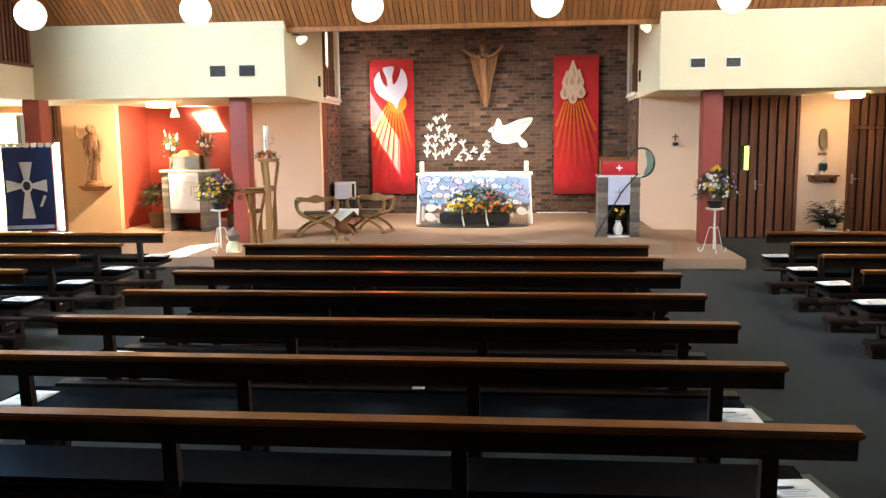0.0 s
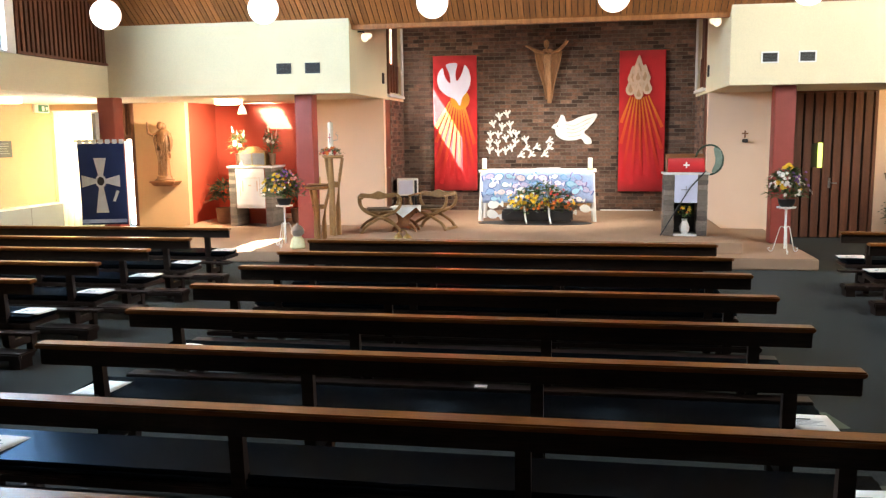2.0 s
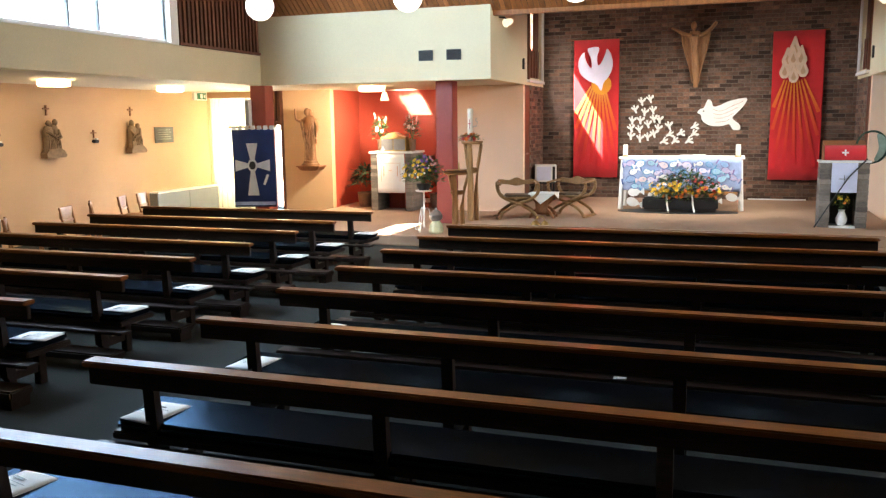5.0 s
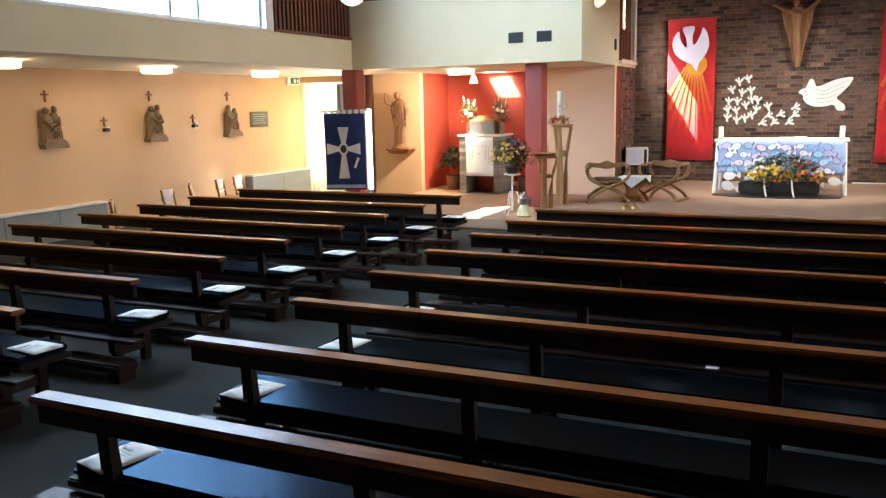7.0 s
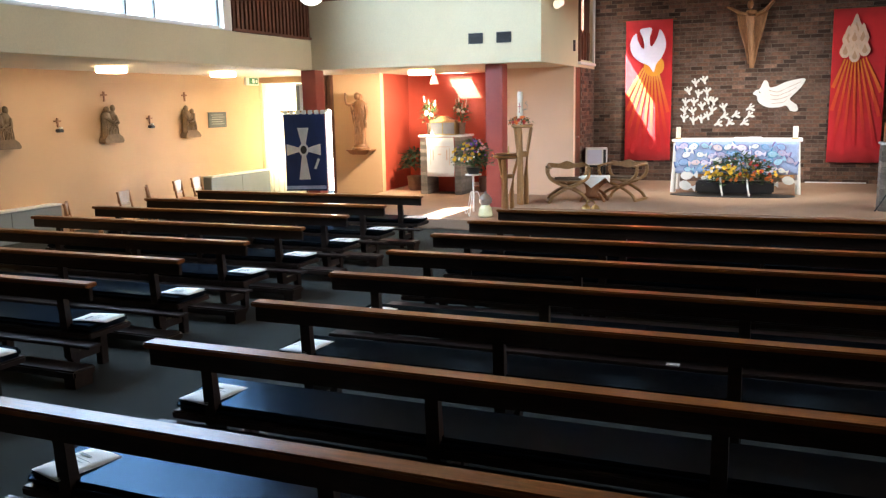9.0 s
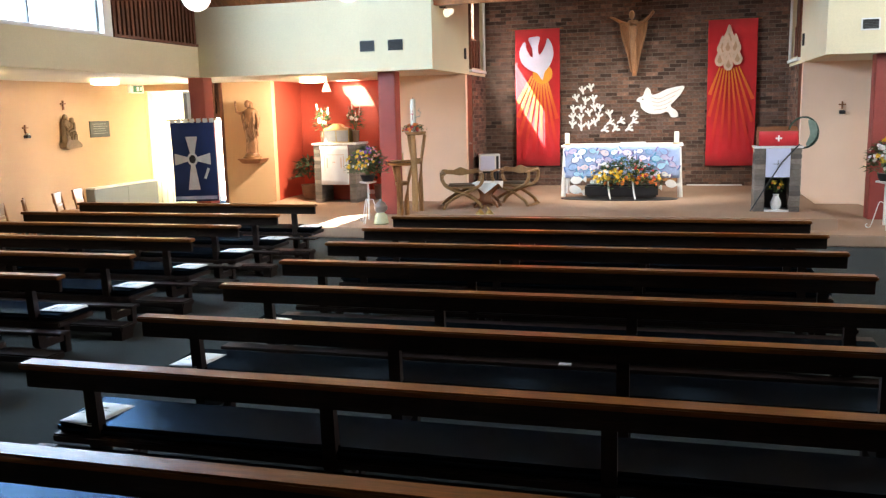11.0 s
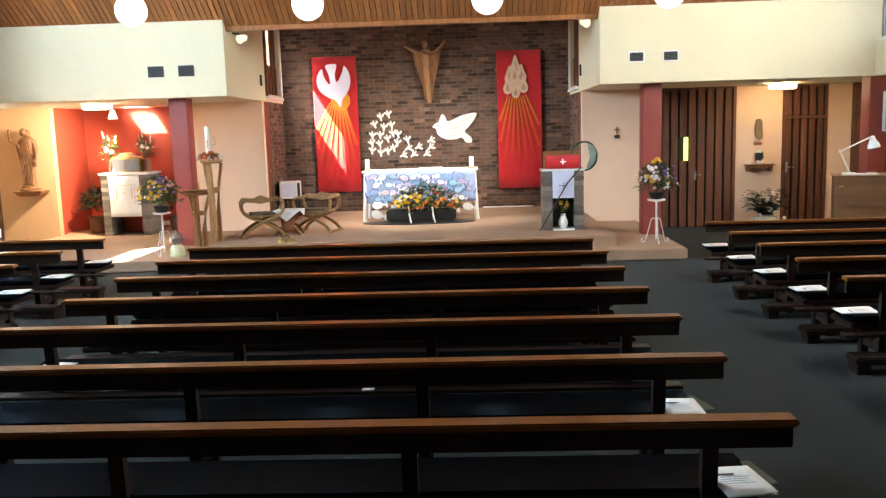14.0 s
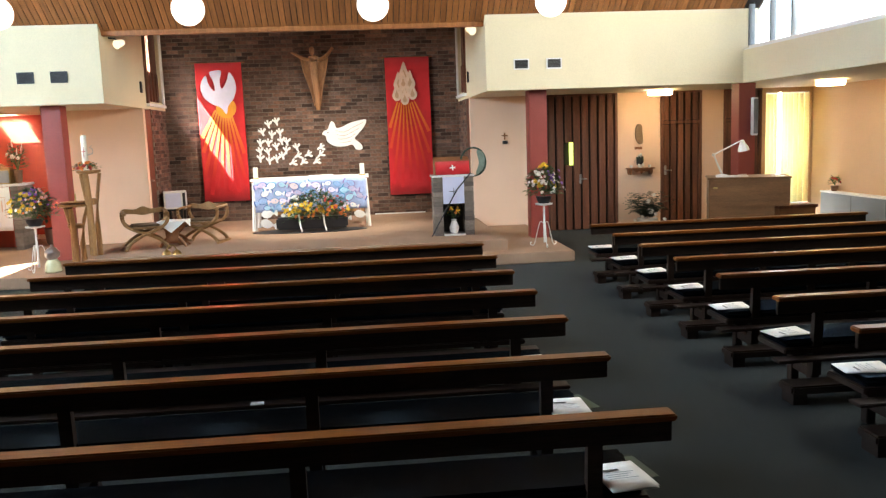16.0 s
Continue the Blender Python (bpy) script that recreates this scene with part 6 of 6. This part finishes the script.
# ---------- blue banner ----------
t = thing("processional_banner", "royal blue banner with silver cross on a pole stand", "banner", pose(-7.95, 12.6, 0.05, 0, 0, 18))
w2 = 0.365
part("cloth", cloth_sheet(-w2, w2, 0.42, 1.76, 0.0, 0.012, 2), M["blue_banner"], t, smooth=True).modifiers.new("thickness", "SOLIDIFY").thickness = 0.004
part("crossbar", sweep(bmesh.new(), [(-w2 - 0.06, 0.03, 1.80), (w2 + 0.06, 0.03, 1.80)], 0.03), M["oak"], t)
part("pole", lathe(bmesh.new(), [(0.016, 0), (0.016, 1.9)], 10, (0, 0.06, 0)), M["walnut"], t)
part("foot", B(-0.25, 0.25, 0.03, 0.09, -0.05, 0.04), M["walnut"], t)
part("foot", B(-0.03, 0.03, -0.19, 0.31, -0.05, 0.038), M["walnut"], t)
for k in range(7):
    x = -w2 + 0.005 + k * 0.109
    part("tab", B(x, x + 0.07, -0.012, 0.05, 1.75, 1.822, 0.006), M["silver_cloth"], t)
part("stripe", B(-w2 + 0.01, w2 - 0.01, -0.022, -0.018, 0.45, 0.51), M["frontal"], t)
for pts in ([(-0.03, 0.06), (0.03, 0.06), (0.10, 0.38), (-0.10, 0.38)], [(-0.03, -0.06), (-0.10, -0.52), (0.10, -0.52), (0.03, -0.06)], [(-0.06, 0.03), (-0.30, 0.10), (-0.30, -0.10), (-0.06, -0.03)], [(0.06, 0.03), (0.06, -0.03), (0.30, -0.10), (0.30, 0.10)]):
    b_ = bmesh.new()
    plate(b_, pts, -0.028, -0.022, -0.02, 1.14)
    part("cross_arm", b_, M["silver_cloth"], t, "silver cloth cross arm")
for r, y, m_ in ((0.085, -0.034, M["silver_cloth"]), (0.055, -0.038, M["dark"])):
    b_ = bmesh.new()
    plate(b_, [(r * math.cos(a), 1.3 * r * math.sin(a)) for a in [2 * math.pi * i / 20 for i in range(20)]], y, y + 0.005, -0.02, 1.14)
    part("medallion", b_, m_, t)
b_ = bmesh.new()
plate(b_, [(-0.02, -0.09), (0.02, -0.10), (0.09, 0.07), (0.05, 0.09)], -0.024, -0.02, 0.17, 0.90)
part("scroll", b_, M["silver_cloth"], t)

# ---------- fittings on the east front wall ----------
robed = bmesh.new()
plate(robed, smooth_line([(0.0, 0.36, 0), (-0.05, 0.32, 0), (-0.07, 0.18, 0), (-0.05, 0.05, 0), (0.02, -0.02, 0), (0.07, 0.02, 0), (0.06, 0.2, 0), (0.05, 0.32, 0)], 5, True), YW - 0.05, YW, 5.27, 1.62)
solid("wall_relief", robed, M["stone"], "tan carved relief figure on the wall", "wall relief")
solid("name_plate", B(5.19, 5.34, YW - 0.012, YW, 1.50, 1.55, 0.003), M["walnut"], "small brown name plate below the relief", "plate")
t = thing("wall_shelf", "carved dark wooden wall shelf with scrolled apron", "shelf", pose(5.27, YW, 1.13))
part("board", B(-0.26, 0.26, -0.2, 0, 0, 0.025, 0.005), M["walnut"], t)
for x in (-0.2, 0.2):
    part("bracket", plate(bmesh.new(), [(x - 0.03, 0.0), (x + 0.03, 0.0), (x + 0.025, -0.08), (x, -0.11), (x - 0.025, -0.08)], -0.15, 0.0), M["walnut"], t)
ap = bmesh.new()
plate(ap, smooth_line([(-0.17, 0.0, 0), (-0.10, -0.06, 0), (-0.04, -0.04, 0), (0, -0.09, 0), (0.04, -0.04, 0), (0.10, -0.06, 0), (0.17, 0.0, 0)], 4), -0.17, -0.15)
part("apron", ap, M["walnut"], t)
t = thing("flower_wreath", "white flowers round a dark oval on the shelf", "flowers", pose(5.27, YW - 0.1, 1.155))
ov = bmesh.new()
blob(ov, (0, 0.02, 0.13), 0.1, (0.75, 0.3, 1.2), 0.05)
part("dark_oval", ov, M["dark"], t, smooth=True)
bouquet(t, (0, 0.02, 0.12), 0.10, 0.06, 0.12, 30, [("white_petal", 7, 0.03, 0.75, 1.1, 0.0), ("white_petal", 5, 0.035, -0.8, -0.5, 0.0)], 71, leaf_len=0.04)
for x in (5.09, 5.45):
    t = thing("tea_light", "small white candle cup on the wall shelf", "candle", pose(x, YW - 0.1, 1.155), "shelf candles")
    part("cup", lathe(bmesh.new(), [(0.022, 0), (0.03, 0.05), (0.024, 0.05)], 12), M["ceramic"], t)
t = thing("fern_arrangement", "fern and white flowers in a floor pot", "flowers", pose(5.30, 15.2, 0))
part("pot", lathe(bmesh.new(), [(0.14, 0), (0.18, 0.04), (0.19, 0.22), (0.16, 0.22)], 18), M["ceramic"], t, smooth=True)
random.seed(81)
fr_ = bmesh.new()
for k in range(64):
    a = random.uniform(0, 2 * math.pi)
    L, up_ = random.uniform(0.3, 0.5), random.uniform(0.15, 0.55)
    for i in range(9):
        f = (i + 1) / 9
        p_ = (L * f * math.cos(a), 0.7 * L * f * math.sin(a) - 0.02, 0.22 + up_ * math.sin(f * 2.2) * 0.9)
        for s in (-1, 1):
            leaf_quad(fr_, p_, (math.cos(a + s * 1.0), math.sin(a + s * 1.0), 0.05), 0.12 * (1.15 - f), 0.05)
tagged(part("fronds", fr_, M["leaf_dark"], t, "arching dark green fronds"), kind="stuff")
for x, z, r in ((0.0, 0.36, 0.07), (-0.05, 0.55, 0.06), (0.06, 0.66, 0.05), (0.10, 0.30, 0.05), (0.27, 0.20, 0.045), (-0.16, 0.26, 0.04), (-0.30, 0.20, 0.04)):
    b_ = bmesh.new()
    blossom(b_, (x, -0.18, z), (0, -1, 0.4), r, 11)
    part("blossom", b_, M["white_petal"], t)
t = thing("wall_cross", "small dark cross with candle holder on the wall", "cross", pose(2.68, YW, 1.72))
cr = bmesh.new()
box(cr, -0.012, 0.012, -0.02, 0, 0.06, 0.19)
box(cr, -0.055, 0.055, -0.021, 0, 0.125, 0.148)
part("cross", cr, M["walnut"], t)
part("holder", B(-0.045, 0.045, -0.08, 0, -0.02, 0.04, 0.008), M["dark"], t)

# ---------- organ console ----------
t = thing("organ_console", "brown veneered organ console seen from behind", "organ", pose(5.50, 11.41, 0, 0, 0, -20))
part("case", B(-0.56, 0.34, 0.0, 0.55, 0.05, 1.0, 0.006), M["organwood"], t)
part("top_case", B(-0.56, 0.54, -0.03, 0.62, 0.74, 1.135, 0.008), M["organwood"], t)
part("lid", B(-0.58, 0.56, -0.05, 0.64, 1.136, 1.16, 0.005), M["organwood"], t)
part("plinth", B(-0.5, 0.3, 0.04, 0.5, 0, 0.05), M["dark"], t)
part("name_plate", B(-0.50, -0.44, -0.034, -0.0305, 1.0, 1.025), M["brass"], t)
t = thing("desk_lamp", "white jointed anglepoise desk lamp on the organ", "desk lamp", pose(5.28, 11.85, 1.16))
part("base", lathe(bmesh.new(), [(0.09, 0), (0.09, 0.02), (0.03, 0.03)], 18), M["plastic"], t)
for off in (-0.015, 0.015):
    part("lower_arm", sweep(bmesh.new(), [(0, off, 0.03), (-0.13, off, 0.32)], 0.014, n=6), M["plastic"], t)
    part("upper_arm", sweep(bmesh.new(), [(-0.13, off, 0.32), (0.26, off, 0.50)], 0.014, n=6), M["plastic"], t)
part("joint", lathe(bmesh.new(), [(0.025, -0.02), (0.025, 0.02)], 12, (-0.13, 0, 0.32)), M["plastic"], t)
hd = bmesh.new()
lathe(hd, [(0.085, -0.10), (0.075, -0.05), (0.045, 0.0), (0.03, 0.06), (0.012, 0.065)], 18)
bmesh.ops.rotate(hd, cent=(0, 0, 0), matrix=Matrix.Rotation(radians(-12), 3, "Y"), verts=hd.verts[:])
bmesh.ops.translate(hd, vec=(0.31, 0, 0.46), verts=hd.verts[:])
part("shade", hd, M["plastic"], t, smooth=True)
solid("sheet_music", B(-0.22, 0.22, -0.1, 0.1, 0, 0.014, 0.003), M["paper"], "white sheets of music on the organ", "papers").matrix_basis = pose(5.33, 11.62, 1.161, 0, 0, -20)
t = thing("organ_bench", "low brown organ bench with pad", "bench", pose(6.75, 12.35, 0))
part("seat", B(-0.42, 0.22, -0.18, 0.18, 0.60, 0.65, 0.008), M["darkwood"], t)
part("rail", B(-0.39, 0.19, -0.15, 0.15, 0.48, 0.60), M["organwood"], t)
for x in (-0.36, 0.16):
    part("leg", B(x - 0.03, x + 0.03, -0.15, 0.15, 0, 0.48), M["organwood"], t)
t = thing("small_pot_plant", "small red flowering pot plant on the heater", "plant", pose(WR - 0.1, 14.6, 0.62))
part("pot", lathe(bmesh.new(), [(0.05, 0), (0.07, 0.10), (0.06, 0.10)], 14), M["pot"], t)
bouquet(t, (0, 0, 0.15), 0.11, 0.09, 0.12, 60, [("red_petal", 7, 0.03, 0.1, 0.9, 0.0)], 91, leaf_len=0.06)
t = thing("stacking_chair", "dark chair standing against the aisle wall", "chair", pose(8.1, 10.9, 0))
part("seat", B(-0.2, 0.2, -0.2, 0.2, 0.42, 0.46, 0.015), M["dark"], t)
part("backrest", B(0.16, 0.20, -0.2, 0.2, 0.58, 0.78, 0.018), M["dark"], t)
for x in (-0.18, 0.18):
    for y in (-0.18, 0.18):
        part("leg", B(x - 0.012, x + 0.012, y - 0.012, y + 0.012, 0, 0.58 if x > 0 else 0.42), M["metal"], t)
t = thing("wall_relief_frame", "dark framed relief on the aisle wall", "wall relief")
part("frame", B(WR - 0.05, WR, 10.75, 11.1, 1.45, 1.98, 0.01), M["walnut"], t)


# ---------- wooden chairs along the west aisle ----------
def plain_chair(m):
    t = thing("wooden_chair", "plain pale wooden chair against the aisle wall", "chair", m, "aisle chairs")
    part("seat", B(-0.20, 0.20, -0.20, 0.20, 0.42, 0.45, 0.008), M["chairwood"], t)
    for x in (-0.18, 0.18):
        part("leg", B(x - 0.018, x + 0.018, -0.19, -0.155, 0, 0.42), M["chairwood"], t)
        part("back_leg", sweep(bmesh.new(), [(x, 0.18, 0), (x, 0.18, 0.45), (x, 0.235, 0.75)], 0.036, n=6), M["chairwood"], t)
    part("backrest", B(-0.19, 0.19, 0.215, 0.24, 0.58, 0.75, 0.008), M["chairwood"], t)
    part("backrest", B(-0.19, 0.19, 0.195, 0.215, 0.53, 0.57, 0.006), M["chairwood"], t)
    return t


pc = plain_chair(pose(-8.68, 8.25, 0, 0, 0, 132))
for x, y, a in ((-9.0, 9.6, 108), (-9.25, 10.4, 130), (-9.42, 11.3, 112), (-9.52, 11.9, 106)):
    copy_thing(pc, pose(x, y, 0, 0, 0, a))


# ---------- service sheets on the pews ----------
def booklet(m):
    t = thing("service_booklet", "white printed service booklet lying on a pew cushion", "booklet", m, "service booklets")
    part("back_sheet", B(-0.105, 0.105, -0.15, 0.15, 0.0, 0.003), M["paper"], t)
    top_sheet = bmesh.new()
    rows = []
    for j in range(5):
        f = j / 4
        rows.append([top_sheet.verts.new((-0.105 + 0.21 * i / 4, -0.15 + 0.30 * f, 0.004 + 0.010 * (i / 4) ** 2 * (1 - f) + 0.002 * math.sin(3 * f))) for i in range(5)])
    for a, c_ in zip(rows, rows[1:]):
        for i in range(4):
            top_sheet.faces.new((a[i], a[i + 1], c_[i + 1], c_[i]))
    part("cover", top_sheet, M["paper"], t, smooth=True).modifiers.new("thickness", "SOLIDIFY").thickness = 0.0015
    part("title_bar", B(-0.075, 0.005, 0.05, 0.066, 0.0095, 0.0105), M["plaque"], t)
    for k in range(4):
        part("text_bar", B(-0.075, 0.06 - 0.02 * (k % 3), 0.02 - 0.022 * k, 0.024 - 0.022 * k, 0.0125 + 0.0004 * k, 0.0132 + 0.0004 * k), M["heater"], t)
    return t


ZC = 0.403
bk0 = booklet(pose(PX1 - 0.195, PY[6] + 0.14, ZC, 0, 0, 6))
random.seed(7)
for y in (PY[7], PY[5], PY[4]):
    copy_thing(bk0, pose(PX1 - 0.205, y + 0.15, ZC, 0, 0, 3 + random.uniform(-6, 6)))
for y in PY[4:8]:
    copy_thing(bk0, pose(PX0 + 0.25, y + 0.22, ZC, 0, 0, random.uniform(-16, 2)))
for y in LY:
    copy_thing(bk0, pose(-4.60 - 0.20, y + 0.27, ZC, 0, 0, 90 + random.uniform(-8, 8)))
for y in RY:
    copy_thing(bk0, pose(2.82 + 0.21, y + 0.27, ZC, 0, 0, 90 + random.uniform(-8, 8)))
hb = thing("hymn_book", "dark green hymn book under a booklet on the cushion", "book", pose(PX1 - 0.09, PY[6] + 0.24, ZC - 0.001, 0, 0, 10), "hymn books")
part("cover", B(-0.09, 0.035, -0.13, 0.12, 0.0, 0.0012), M["leaf_dark"], hb)
copy_thing(hb, pose(PX1 - 0.09, PY[5] + 0.24, ZC - 0.001, 0, 0, 14))
solid("cable_trunking", B(0.2, 1.25, YA - 0.03, YA - 0.003, D2, D2 + 0.022), M["plastic"], "thin white cable trunking along the brick wall", "cable")
t = thing("small_card", "small white card on a pew book ledge", "card", pose(-0.72, PY[4] - 0.02, 0.285))
part("card", B(-0.04, 0.04, -0.02, 0.03, 0, 0.008), M["paper"], t)


# ---------- bricks of the sanctuary ----------
random.seed(3)
BL, BH, JT = 0.225, 0.075, 0.011
one = finish("brick", B(0, BL - JT, -0.014, 0.0, 0, BH - JT), M["brick"])
halfb = finish("brick_half", B(0, (BL - JT) / 2, -0.014, 0.0, 0, BH - JT), M["brick"])
verts, faces = [], []


def add_brick(p, ux, uy, length, depth):
    """Adds one brick to the joined rest: p its corner, ux along the wall, uy out of it."""
    i = len(verts)
    for dz in (0, BH - JT):
        for a, o in ((0, 0), (length, 0), (length, depth), (0, depth)):
            verts.append((p[0] + ux[0] * a + uy[0] * o, p[1] + ux[1] * a + uy[1] * o, p[2] + dz))
    faces.extend([(i + 3, i + 2, i + 1, i), (i + 4, i + 5, i + 6, i + 7), (i, i + 1, i + 5, i + 4), (i + 1, i + 2, i + 6, i + 5), (i + 2, i + 3, i + 7, i + 6), (i + 3, i, i + 4, i + 7)])


singles = 0
rows_ = int((4.55 - D2) / BH)
for r_ in range(rows_):
    z = D2 + r_ * BH
    x = SL - 0.45 - (BL / 2 if r_ % 2 else 0)
    while x < SR + 0.45:
        j = random.uniform(-0.007, 0.007)
        if -2.2 < x < 0.45 and 1.30 < z < 2.55 and singles < 300:
            ob = new("brick", one)
            ob.parent = backing
            ob.location = (x, YA + 0.012 + j, z)
            singles += 1
        else:
            add_brick((x, YA + 0.012, z), (1, 0), (0, -1), BL - JT, 0.013 + j)
        x += BL
    if z + BH < ZS:
        for wx, s in ((SL, 1), (SR, -1)):
            y = 16.16 + (BL / 2 if r_ % 2 else 0)
            while y < YA - 0.03:
                L = min(BL - JT, YA - y)
                add_brick((wx - s * 0.012, y, z), (0, 1), (s, 0), L, 0.013 + random.uniform(-0.004, 0.004))
                y += BL
me = bpy.data.meshes.new("brickwork")
me.from_pydata(verts, [], faces)
me.materials.append(M["brick"])
bmx = bmesh.new()
bmx.from_mesh(me)
bmesh.ops.recalc_face_normals(bmx, faces=bmx.faces[:])
bmx.to_mesh(me)
bmx.free()
ob = new("brickwork", me)
ob.parent = backing
tagged(ob, kind="stuff")
